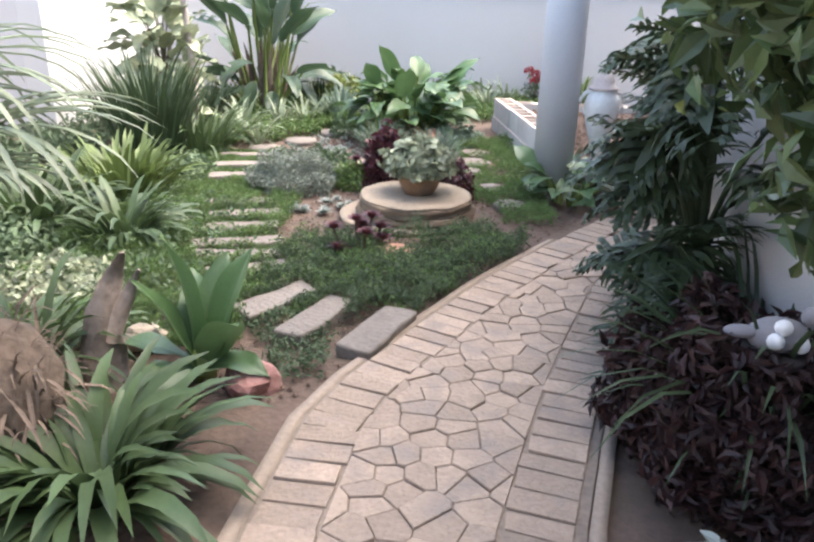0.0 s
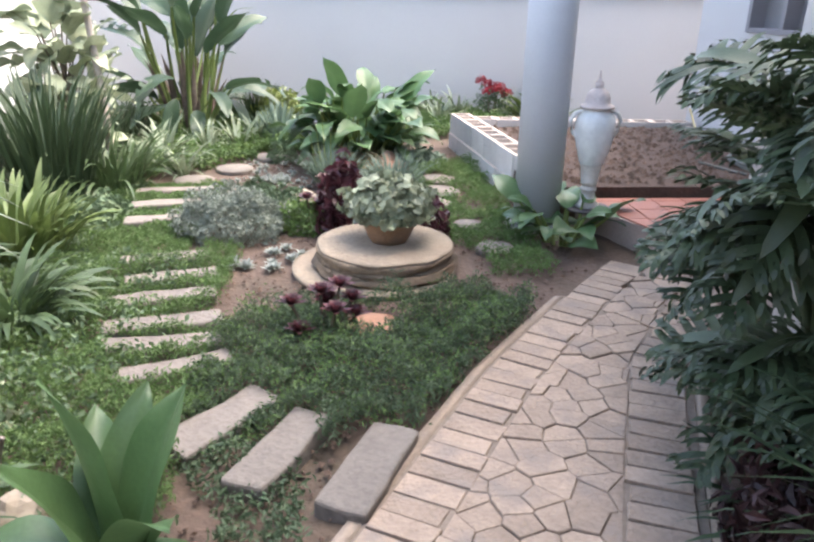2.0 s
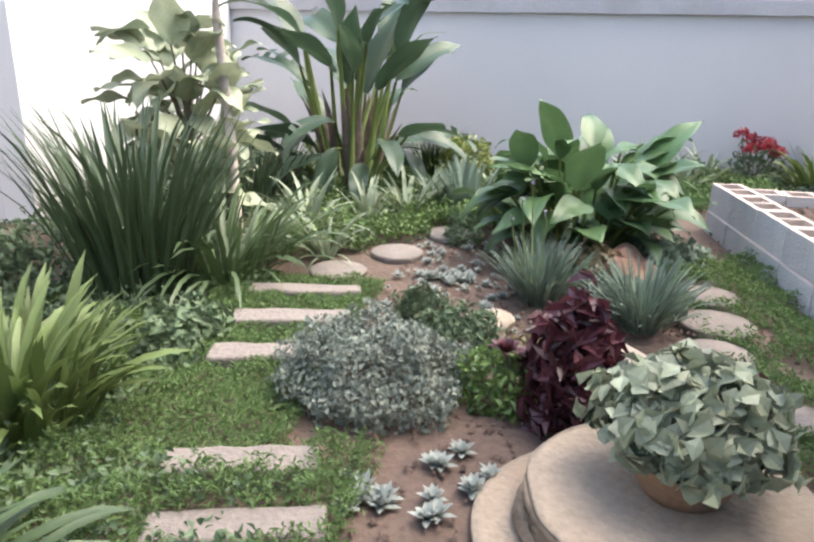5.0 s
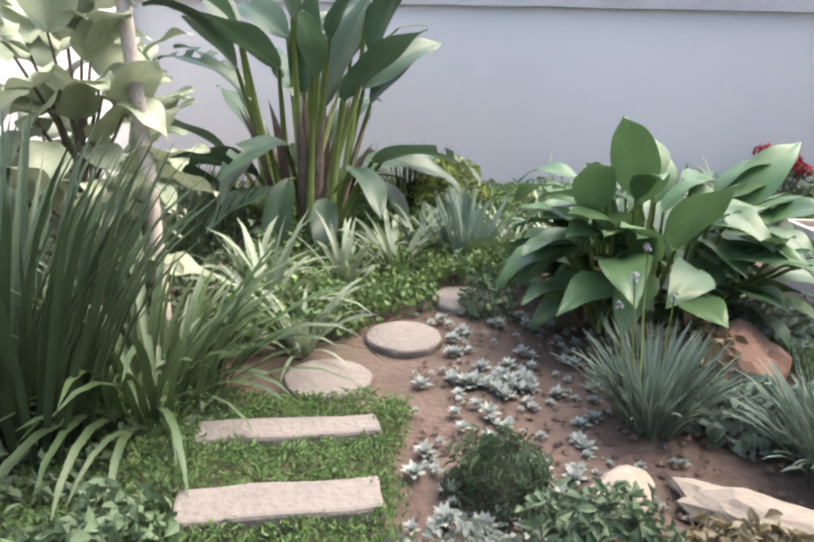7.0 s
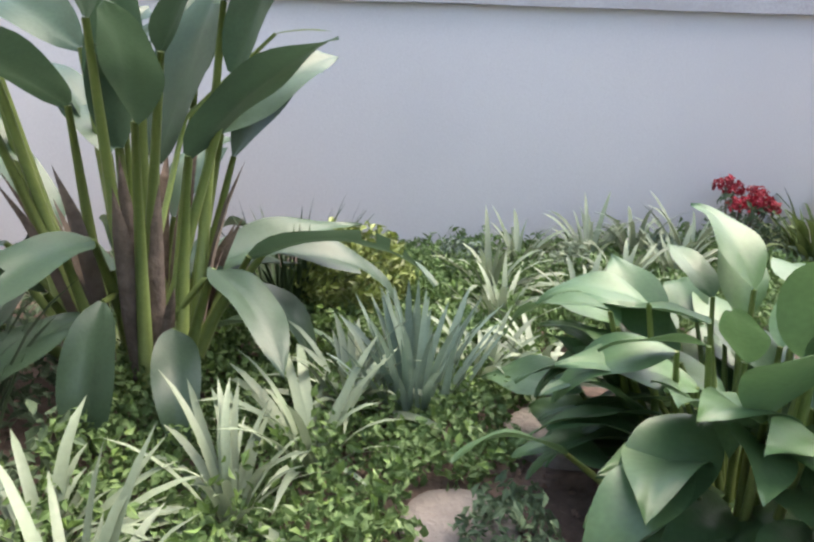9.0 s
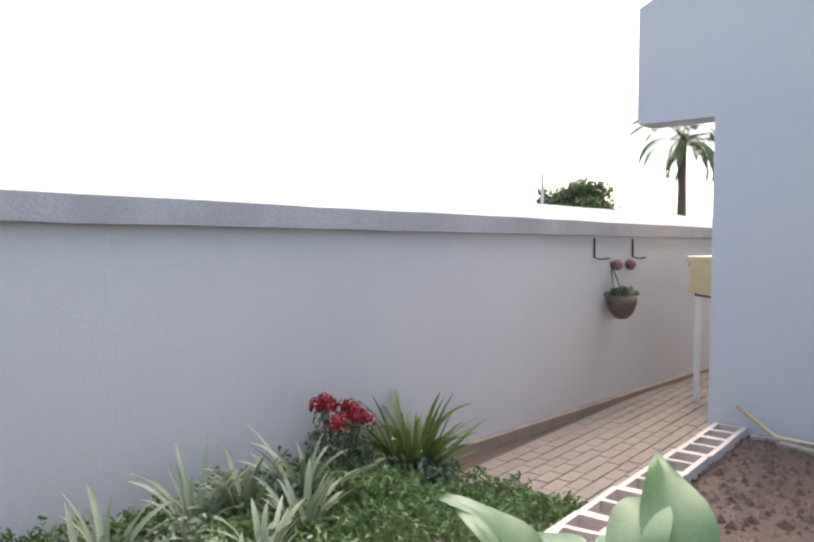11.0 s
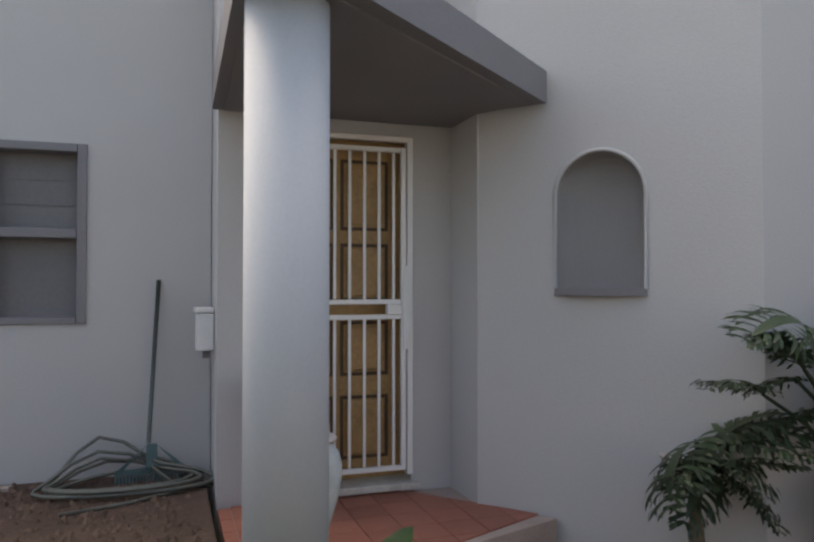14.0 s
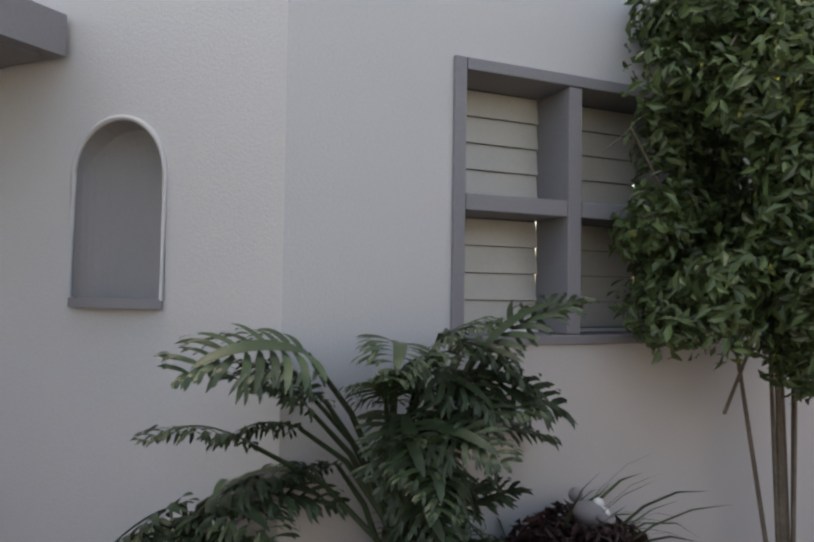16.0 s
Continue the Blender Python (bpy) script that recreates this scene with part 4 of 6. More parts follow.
ob = lathe("small_bowl", [(0.05, 0), (0.075, 0.03), (0.08, 0.05), (0.07, 0.05), (0.05, 0.015)], M_RUBBER, None, 20)
ob.matrix_basis = pose(5.18, 7.02, 0.217)
tagged(ob, "small black plastic bowl on the soil", "bowl")


# ---- stones and logs near the start ----
def rock(name, x, y, z, s, mat, label, seed):
    bm = bmesh.new()
    bmesh.ops.create_icosphere(bm, subdivisions=3, radius=1)
    for v in bm.verts:
        k = 1 + 0.35 * noise.noise(v.co * 1.3 + Vector((seed, 0, 0))) + 0.12 * noise.noise(v.co * 4 + Vector((seed, 5, 0)))
        v.co = Vector((v.co.x * s[0] * k, v.co.y * s[1] * k, v.co.z * s[2] * k))
    ob = part(name, bm, mat)
    ob.matrix_basis = pose(x, y, z, 0, 0, seed * 40)
    return tagged(ob, label, "rock")


rock("rock", 1.50, 2.04, 0.01, (0.13, 0.10, 0.075), M_ROCK, "reddish angular rock beside the broad-leaved plant", 3)
rock("rock", 1.00, 2.30, 0.03, (0.09, 0.08, 0.06), M_PALE_ROCK, "pale rounded rock half hidden in foliage", 5)
rock("rock", 1.55, 5.52, 0.03, (0.14, 0.08, 0.07), M_PALE_ROCK, "pale yellowish rock at the edge of the bed", 6)
rock("rock", 1.95, 5.42, 0.03, (0.30, 0.10, 0.06), M_PALE_ROCK, "long pale yellowish rock among succulents", 8)
rock("rock", 2.68, 0.95, 0.02, (0.16, 0.12, 0.07), M_PALE_ROCK, "flat pale stone under the shrub", 9)
rock("rock", 2.20, 6.42, 0.06, (0.2, 0.16, 0.12), M_TERRA, "orange-brown boulder behind the grey clumps", 11)
ob = lathe("paving_disc", [(0.10, -0.02), (0.11, 0.015), (0.10, 0.028)], M_TERRA, None, 20, True, 0.2)
ob.matrix_basis = pose(1.99, 3.50, 0, 0, 0, 20)
tagged(ob, "broken flat terracotta piece set in the soil", "paving piece")


def build_driftwood():
    pts = [(0, 0, -0.05), (0.01, 0.0, 0.12), (0.035, 0.0, 0.27), (0.09, 0.02, 0.40), (0.13, 0.02, 0.50)]
    v, f = tube_data(pts, [0.095, 0.078, 0.06, 0.036, 0.008], 22)
    v = [Vector(q) + Vector((1, 0.6, 0)) * (0.045 * noise.noise((q[0] * 22, q[1] * 22, q[2] * 4))) for q in v]
    v2, f2 = tube_data([(0.05, 0, 0.18), (0.14, 0.01, 0.34), (0.19, 0.01, 0.44)], [0.05, 0.026, 0.006], 12)
    ob = finish("driftwood_stump", *merge([(v, f), (v2, f2)]), M_WOOD, None, True)
    ob.matrix_basis = pose(0.93, 2.02, 0, 0, 0, 5)
    tagged(ob, "grey weathered upright driftwood stump", "stump")


build_driftwood()


def build_palm():
    p = empty("fan_palm", 0.62, 1.62, 0)
    tagged(p, "fan palm with fibrous trunk and drooping grey-green leaves", "palm")
    lathe("trunk", [(0.14, -0.02), (0.15, 0.15), (0.13, 0.4), (0.12, 0.55), (0.06, 0.62)], M_BARK, p, 24, True, 0.15)
    r = random.Random(5)
    pieces = []
    for _ in range(170):
        a = r.uniform(0, 6.283)
        z = r.uniform(0.05, 0.55)
        pieces.append(blade_data((0.135 * math.cos(a), 0.135 * math.sin(a), z), a + r.uniform(-1, 1), r.uniform(20, 80), r.uniform(0.08, 0.18), r.uniform(0.008, 0.02), r.uniform(60, 160), 0, 3))
    finish("fibres", *merge(pieces), M_BARK, p)
    for yaw, lift, reach, sz, sd in ((35, 62, 0.42, 0.62, 1), (100, 66, 0.5, 0.6, 2), (-15, 58, 0.32, 0.42, 3), (165, 55, 0.5, 0.6, 4), (240, 60, 0.45, 0.55, 5), (65, 78, 0.55, 0.62, 6)):
        rr = random.Random(sd)
        ya, la = radians(yaw), radians(lift)
        tip = Vector((math.cos(ya) * math.cos(la), math.sin(ya) * math.cos(la), math.sin(la))) * reach + Vector((0, 0, 0.58))
        ps = [tube_data([(0, 0, 0.55), tip * 0.5 + Vector((0, 0, 0.3)), tip], [0.014, 0.011, 0.008], 6)]
        for i in range(30):
            t = (i / 29 - 0.5) * 2
            a = ya + t * 2.1
            ps.append(blade_data(tip, a, 32 - 25 * abs(t) + rr.uniform(-6, 6), sz * (1 - 0.25 * abs(t)), 0.026, rr.uniform(55, 110), 0, 7, 0.5))
        leaf = finish("fan_leaf", *merge(ps), L_PALM, p, True)


build_palm()


def build_palm_stump():
    p = empty("palm_stump", 0.90, 1.50, 0)
    tagged(p, "old palm stump wrapped in torn brown fibre", "stump")
    lathe("core", [(0.15, -0.02), (0.16, 0.12), (0.15, 0.32), (0.11, 0.44), (0.04, 0.48)], M_BARK, p, 28, True, 0.22)
    r = random.Random(15)
    ps = []
    for _ in range(420):
        a, z = r.uniform(0, 6.283), r.uniform(0.02, 0.46)
        d = 0.15 - 0.09 * max(0.0, z - 0.32) / 0.14
        ps.append(blade_data((d * math.cos(a), d * math.sin(a), z), a + r.uniform(-1.2, 1.2), r.uniform(-70, 80), r.uniform(0.07, 0.2), r.uniform(0.004, 0.014), r.uniform(40, 160), 0, 3))
    finish("fibres", *merge(ps), M_BARK, p)


build_palm_stump()


# ---- broad-leaved plants ----
def broad_plant(name, x, y, label, mat, n, L, W, stem, lift, bend, seed, leaf_lift=(10, 60), splits=False, stem_mat=None, spread=0.12, fold=0.22):
    r = random.Random(seed)
    p = empty(name, x, y, 0)
    tagged(p, label, "plant")
    meshes = [paddle_mesh("leaf", L * s, W * s, mat, b, fold, 0.02, seed + i, 1.0, ((9, 11) if splits and i % 2 else ())) for i, (s, b) in enumerate(((1, bend), (0.85, bend * 1.3), (1.1, bend * 0.7), (0.7, bend * 0.5)))]
    for i in range(n):
        a = 2 * math.pi * (i * 0.382 + r.uniform(-0.06, 0.06))
        d = spread * math.sqrt(r.random())
        b = Vector((d * math.cos(a), d * math.sin(a), -0.02))
        h = stem * r.uniform(0.25, 1.08)
        la = radians(r.uniform(*lift))
        e = b + Vector((math.cos(a) * math.cos(la), math.sin(a) * math.cos(la), math.sin(la))) * h
        mid = (b + e) / 2 + Vector((0, 0, h * 0.06))
        tube("stem", [b, mid, e], [0.014, 0.011, 0.007], stem_mat or L_STEM, p, 6)
        leaf_ob(r.choice(meshes), p, leaf_pose(e.x, e.y, e.z, math.degrees(a) + r.uniform(-25, 25), r.uniform(*leaf_lift) * (0.4 + 0.6 * h / stem), r.uniform(-30, 30), r.uniform(0.85, 1.1)))
    return p




def build_paddle_plant():
    p = empty("paddle_leaf_plant", 1.30, 2.10, 0)
    tagged(p, "upright plant with big paddle leaves beside the reddish rock", "plant")
    meshes = [paddle_mesh("leaf", 0.50, 0.19, L_CANNA, 18, 0.4, 0.015, 24, 0.7), paddle_mesh("leaf", 0.46, 0.17, L_CANNA, 45, 0.3, 0.02, 25, 0.7), paddle_mesh("leaf", 0.4, 0.16, L_CANNA, 75, 0.25, 0.03, 26, 0.8)]
    for k, yaw, pitch, roll, size in ((0, 150, 86, 70, 1.05), (0, 20, 74, 20, 0.98), (1, -40, 60, -25, 0.92), (1, 70, 78, 10, 0.95), (0, 230, 70, -30, 0.9), (2, 185, 35, 10, 0.95), (2, 250, 25, -10, 0.9), (2, 330, 30, 15, 0.75), (1, 110, 65, 0, 0.85)):
        a = radians(yaw)
        leaf_ob(meshes[k], p, leaf_pose(0.035 * math.cos(a), 0.035 * math.sin(a), 0.04, yaw, pitch, roll, size))
    lathe("crown", [(0.05, -0.02), (0.055, 0.03), (0.035, 0.09), (0.01, 0.11)], L_STEM, p, 14)


build_paddle_plant()
broad_plant("canna_clump", 1.98, 7.0, "dense canna clump with large pointed green leaves", L_CANNA, 160, 0.40, 0.165, 0.58, (44, 88), 62, 22, (-15, 66), spread=0.28)
broad_plant("broad_leaf_plant", 3.20, 4.72, "low leafy plant beside the porch and column", L_CANNA, 26, 0.24, 0.14, 0.26, (35, 85), 60, 23, (0, 55), spread=0.12)


def build_strelitzia():
    p = empty("strelitzia", 0.28, 8.15, 0)
    tagged(p, "tall strelitzia clump with dark paddle leaves by the wall", "plant")
    r = random.Random(31)
    meshes = [paddle_mesh("leaf", 0.72 * s, 0.215 * s, L_STREL, b, 0.3, 0.018, 40 + i, 0.6, sp) for i, (s, b, sp) in enumerate(((1, 30, ()), (1.0, 70, (8, 10)), (0.9, 50, ()), (1.1, 20, (11,)), (0.8, 95, ())))]
    for i in range(46):
        a = 2 * math.pi * i * 0.382 + r.uniform(-0.2, 0.2)
        b = Vector((0.24 * math.cos(a) * r.random(), 0.2 * math.sin(a) * r.random(), -0.02))
        tall = i < 24
        h = r.uniform(0.72, 1.4) if tall else r.uniform(0.25, 0.75)
        la = radians(r.uniform(70, 88) if tall else r.uniform(38, 75))
        e = b + Vector((math.cos(a) * math.cos(la), math.sin(a) * math.cos(la) * 0.8, math.sin(la))) * h
        tube("stem", [b, (b + e) / 2 + Vector((0, 0, 0.03)), e], [0.03, 0.02, 0.011], L_STEM, p, 7)
        leaf_ob(r.choice(meshes if not tall else meshes[:4]), p, leaf_pose(e.x, e.y, e.z, math.degrees(a) + r.uniform(-20, 20), (r.uniform(28, 86) if tall else r.uniform(-25, 50)), r.uniform(-40, 40), r.uniform(0.75, 1.05)))
    for d in ((0.4, -0.15), (-0.05, -0.33)):
        e = Vector((d[0], d[1], 0.42))
        tube("stem", [(0, 0, 0.1), e * 0.6 + Vector((0, 0, 0.15)), e], [0.016, 0.013, 0.009], L_STEM, p, 6)
        leaf_ob(meshes[4], p, leaf_pose(e.x, e.y, e.z, math.degrees(math.atan2(d[1], d[0])), -35, 0, 0.95))
    for i in range(22):
        a = r.uniform(0, 6.28)
        b = (0.2 * math.cos(a), 0.17 * math.sin(a), 0)
        finish("dry_sheath", *blade_data(b, a, r.uniform(75, 89), r.uniform(0.4, 0.9), 0.07, 20, 0.4, 5, 0.5), M_BARK, p, True, "brown dry leaf sheath")
    fl = [blade_data((0.52 * 1, 0.1, 1.24), a, 10, 0.2, 0.03, 20, 0, 4) for a in (0.1, 0.4, -0.2)]
    fl.append(tube_data([(0.05, 0, 0.4), (0.2, 0.05, 0.95), (0.52, 0.1, 1.24)], [0.012, 0.01, 0.007], 6))
    finish("flower_stalk", *merge(fl), L_STEM, p, True)


build_strelitzia()


def split_leaf_mesh(name, L, seed):
    """A deeply lobed leaf: a midrib with drooping fingers on each side."""
    r = random.Random(seed)
    ps = [blade_data((0, 0, 0), 0, 5, L, 0.08 * L / 0.5, 62, 0, 10, 0.2)]
    n = 10
    for i in range(n):
        t = (i + 0.5) / n
        ang = -radians(62) * (t ** 1.4) * 0.6
        x, z = L * t * 0.95, math.sin(ang) * L * t * 0.6
        ll = L * 0.52 * (math.sin(math.pi * (0.2 + 0.72 * t)) ** 0.7)
        for s in (-1, 1):
            yaw = s * radians(88 - 55 * t + r.uniform(-9, 9))
            q, dr = ll * r.uniform(0.8, 1.12), r.uniform(30, 80)
            ps.append(blade_data((x, 0, z), yaw, 14 - 20 * t, q, 0.038 * L / 0.5, dr, s * r.uniform(0.0, 0.7), 7, 0.12))
            for u, turn in ((0.36, 0.6), (0.55, -0.5), (0.7, 0.45)):
                d = q * u
                ps.append(blade_data((x + d * math.cos(yaw), d * math.sin(yaw), z - 0.1 * d * u), yaw + s * turn, -4 - 20 * t - dr * 0.25, q * r.uniform(0.25, 0.4), 0.02 * L / 0.5, 45, s * 0.4, 4, 0.12))
    v, f = merge(ps)
    me = bpy.data.meshes.new(name)
    me.from_pydata([tuple(q) for q in v], [], f)
    me.materials.append(L_PHILO)
    me.polygons.foreach_set("use_smooth", [True] * len(me.polygons))
    return me


SPLIT = [split_leaf_mesh("split_leaf", L, s) for L, s in ((0.46, 1), (0.42, 2), (0.36, 3), (0.5, 4))]


def split_leaf_plant(x, y, n, reach, seed, label, sector=None, zbase=0.0):
    p = empty("split_leaf_philodendron", x, y, zbase)
    tagged(p, label, "plant", "split-leaf plants")
    r = random.Random(seed)
    tube("trunk", [(0, 0, -0.02 - zbase), (0.02, 0.02, 0.1), (0, 0.03, 0.3)], [0.04, 0.04, 0.02], M_TWIG, p, 10)
    for i in range(n):
        a = 2 * math.pi * (i * 0.382 + r.uniform(-0.05, 0.05))
        if sector:
            a = radians(r.uniform(*sector))
        out = max(0.0, -math.cos(a))
        la = radians(r.uniform(60, 88) - 22 * (1 - out))
        h = reach * r.uniform(0.45, 1.05) * (1 - 0.2 * out)
        b = Vector((0, 0.02, 0.12 + 0.3 * r.random()))
        e = b + Vector((math.cos(a) * math.cos(la), math.sin(a) * math.cos(la), math.sin(la))) * h
        tube("stem", [b, (b + e) / 2 + Vector((0, 0, 0.06)), e], [0.013, 0.011, 0.008], L_PHILO, p, 6)
        leaf_ob(r.choice(SPLIT), p, leaf_pose(e.x, e.y, e.z, math.degrees(a) + r.uniform(-15, 15), r.uniform(-25, 50), r.uniform(-30, 30), r.uniform(0.62, 0.92)))


split_leaf_plant(3.19, 2.29, 30, 0.76, 51, "large split-leaf philodendron arching over the stone path", (88, 285), 0.24)
split_leaf_plant(3.20, 2.26, 18, 0.30, 53, "low split-leaf philodendron leaves drooping beside the path", (130, 262), 0.02)
split_leaf_plant(3.42, 2.97, 13, 0.24, 52, "smaller split-leaf philodendron beside the path", (120, 255), 0.1)


# ---- shrub with hanging foliage by the house ----
def build_shrub():
    p = empty("hanging_shrub", 3.06, 0.78, 0)
    tagged(p, "dense glossy-leaved shrub overhanging the path by the window", "shrub")
    r = random.Random(61)
    tw = []
    ends = []
    for i in range(7):
        a = r.uniform(0, 6.283)
        b = Vector((0.04 * math.cos(a), 0.04 * math.sin(a) - 0.38, 0))
        top = Vector((min(0.18, 0.55 * math.cos(a) * r.random() - 0.1), 0.6 * math.sin(a) * r.random(), r.uniform(1.3, 2.5)))
        tip = top + Vector((0.14 * math.cos(a) - 0.1, 0.2 * math.sin(a), -0.2 * r.random()))
        tw.append(tube_data([b, b * 0.7 + top * 0.3 + Vector((0, 0, 0.6)), top, tip], [0.012, 0.009, 0.006, 0.003], 5))
    for y, z in ((-0.3, 1.9), (-0.1, 1.6), (0.05, 1.3)):
        tw.append(tube_data([(0, 0, z - 0.4), (-0.25, y * 0.6, z + 0.1), (-0.5, y, z)], [0.009, 0.007, 0.003], 5))
    finish("twig_frame", *merge(tw), M_TWIG, p, True)
    cs, ns = [], []
    rr = np.random.default_rng(62)
    for k in range(92):
        a = rr.uniform(0, 6.283)
        rad = 0.40 * math.sqrt(rr.random())
        c = np.array([min(0.16, rad * math.cos(a) - 0.1), rad * math.sin(a) * 1.2 - 0.06, rr.uniform(1.28, 2.75)])
        q, d = ball_points(190, (0.17, 0.18, 0.16), k, 0.3, -1)
        q[:, 0] = np.minimum(q[:, 0] + c[0], 0.2) - c[0]
        cs.append(q + c)
        ns.append(d + [0, 0, 0.4])
    for k in range(20):
        c = np.array([rr.uniform(-0.42, -0.2), rr.uniform(-0.42, 0.1), rr.uniform(1.12, 2.2)])
        q, d = ball_points(150, (0.13, 0.14, 0.13), k + 100, 0.3, -1)
        cs.append(q + c)
        ns.append(d + [0, 0, 0.4])
    cloud("leaves", np.concatenate(cs), np.concatenate(ns), 0.074, 0.4, L_SHRUB, p, 0.55, 63, 0.1)
    sel = np.concatenate(cs)[::60]
    cloud("yellowing_leaves", sel, np.concatenate(ns)[::60], 0.066, 0.42, L_YELLOWLEAF, p, 0.5, 64, 0.1)


build_shrub()
bush("burgundy_shrub", 3.05, 1.62, 0.06, (0.30, 0.48, 0.32), 8500, 0.058, 0.34, L_RED, "dark burgundy-leaved low shrub edging the path", 71, "shrub", -0.7, 0.6)
# silvery leaf clump stands in for a pale plastic bag
bush("silver_plant", 2.84, 1.03, 0.04, (0.10, 0.09, 0.12), 200, 0.07, 0.5, L_SILVER, "small silvery leaf clump standing in for a plastic bag under the burgundy shrub", 72)
strap_clump("fern", 3.20, 1.66, 0.0, 150, 0.9, 0.018, L_PHILO, "tall dark strappy foliage below the hanging shrub", spread=0.12, lift=(60, 89), droop=(60, 140), seed=74)
strap_clump("fern", 3.17, 2.05, 0.0, 110, 0.42, 0.02, L_PHILO, "dark arching fern under the shrub", spread=0.1, seed=73)


def build_ornament():
    stand = lathe("ornament_stand", [(0.09, -0.02), (0.085, 0.05), (0.06, 0.1), (0.055, 0.48), (0.085, 0.52), (0.085, 0.535)], M_DARK, None, 20)
    stand.matrix_basis = pose(3.10, 1.48, -0.05)
    tagged(stand, "dark slender stand rising out of the burgundy shrub", "stand")
    p = empty("garden_ornament", 3.10, 1.48, 0.485)
    tagged(p, "dark stone bird ornament with white patches", "ornament")
    bm = bmesh.new()
    for rad, sc, at in ((1, (0.085, 0.06, 0.05), (0, 0, 0.045)), (0.03, (1, 1, 1), (0.085, 0, 0.10)), (1, (0.05, 0.03, 0.016), (-0.1, 0, 0.055))):
        b = bmesh.ops.create_uvsphere(bm, u_segments=18, v_segments=10, radius=rad)
        bmesh.ops.scale(bm, verts=b["verts"], vec=sc)
        bmesh.ops.translate(bm, verts=b["verts"], vec=at)
    part("body", bm, M_TRIM, p, "", True)
    for x, y, z in ((-0.03, -0.052, 0.05), (0.04, -0.05, 0.04), (-0.01, -0.04, 0.085)):
        bm = bmesh.new()
        bmesh.ops.create_icosphere(bm, subdivisions=2, radius=0.024)
        bmesh.ops.translate(bm, verts=bm.verts, vec=(x, y, z))
        part("white_patch", bm, M_PLASTIC, p, "", True)


build_ornament()

# ---- left side clumps ----
strap_clump("agapanthus", 1.20, 1.36, 0, 150, 0.5, 0.05, L_STRAP, "lush agapanthus clump with arching strap leaves", spread=0.14, lift=(40, 85), droop=(70, 140), seed=81, group="agapanthus clumps")
strap_clump("agapanthus", 0.62, 2.05, 0, 70, 0.5, 0.035, L_STRAP, "lush agapanthus clump with arching strap leaves", spread=0.14, lift=(35, 85), droop=(70, 140), seed=82, group="agapanthus clumps")
strap_clump("agapanthus", 0.06, 4.45, 0, 230, 0.48, 0.038, L_STRAP2, "yellow-green agapanthus clump beside the sleepers", spread=0.26, lift=(50, 88), droop=(40, 95), seed=83, group="agapanthus clumps")
strap_clump("agapanthus", -0.22, 3.75, 0, 150, 0.5, 0.04, L_STRAP, "green agapanthus clump below the palm", spread=0.25, lift=(45, 88), droop=(55, 120), seed=84, group="agapanthus clumps")
strap_clump("agapanthus", 0.42, 3.55, 0, 110, 0.45, 0.038, L_STRAP, "dark green agapanthus clump at the edge of the groundcover", spread=0.16, lift=(40, 86), droop=(60, 130), seed=80, group="agapanthus clumps")
strap_clump("iris_clump", -0.18, 5.70, 0, 300, 0.92, 0.022, L_DARKSTRAP, "tall dark green upright iris clump", spread=0.27, lift=(70, 89), droop=(5, 65), seed=85)
strap_clump("iris_clump", 0.14, 6.0, 0, 170, 0.62, 0.026, L_STRAP, "arching green strap leaves beside the round stone", spread=0.22, lift=(40, 80), droop=(50, 120), seed=86)
strap_clump("iris_clump", -0.35, 7.6, 0, 130, 0.6, 0.018, L_DARKSTRAP, "dark grassy clump near the wall corner", spread=0.3, lift=(60, 89), droop=(10, 50), seed=87)
strap_clump("iris_clump", 0.85, 8.75, 0, 110, 0.55, 0.015, L_DARKSTRAP, "spiky dark grass clump against the boundary wall", spread=0.15, lift=(45, 89), droop=(5, 30), seed=88)
strap_clump("iris_clump", 1.22, 7.72, 0, 75, 0.42, 0.03, L_BLUE, "blue-grey iris fan behind the groundcover", spread=0.12, lift=(58, 89), droop=(5, 35), seed=89)
strap_clump("blue_grass", 1.76, 5.98, 0, 330, 0.34, 0.010, L_BLUE, "blue-green fine-leaved clump with thin flower stalks", spread=0.09, lift=(50, 89), droop=(5, 50), seed=90, group="blue-green clumps")
strap_clump("blue_grass", 2.22, 5.75, 0, 330, 0.34, 0.010, L_BLUE, "blue-green fine-leaved clump behind the plinth", spread=0.1, lift=(45, 89), droop=(10, 60), seed=91, group="blue-green clumps")
for k, (dx, dy, h) in enumerate(((-0.1, 0.0, 0.5), (-0.06, 0.05, 0.58), (0.0, -0.04, 0.46), (-0.14, -0.03, 0.42))):
    p = empty("flower_stalk", 1.76 + dx * 0.5, 5.98 + dy * 0.5, 0)
    tagged(p, "thin flower stalk with a small mauve head", "flower", "mauve flower stalks")
    tube("stem", [(0, 0, -0.01), (dx * 0.4, dy * 0.4, h * 0.6), (dx * 0.6, dy * 0.6, h)], [0.004, 0.003, 0.0025], L_STEM, p, 5)
    q, d = ball_points(14, (0.012, 0.012, 0.02), k, 0.3, -0.8)
    cloud("flower_head", q + [dx * 0.6, dy * 0.6, h], d, 0.014, 0.5, L_MAUVE, p, 0.5, k)
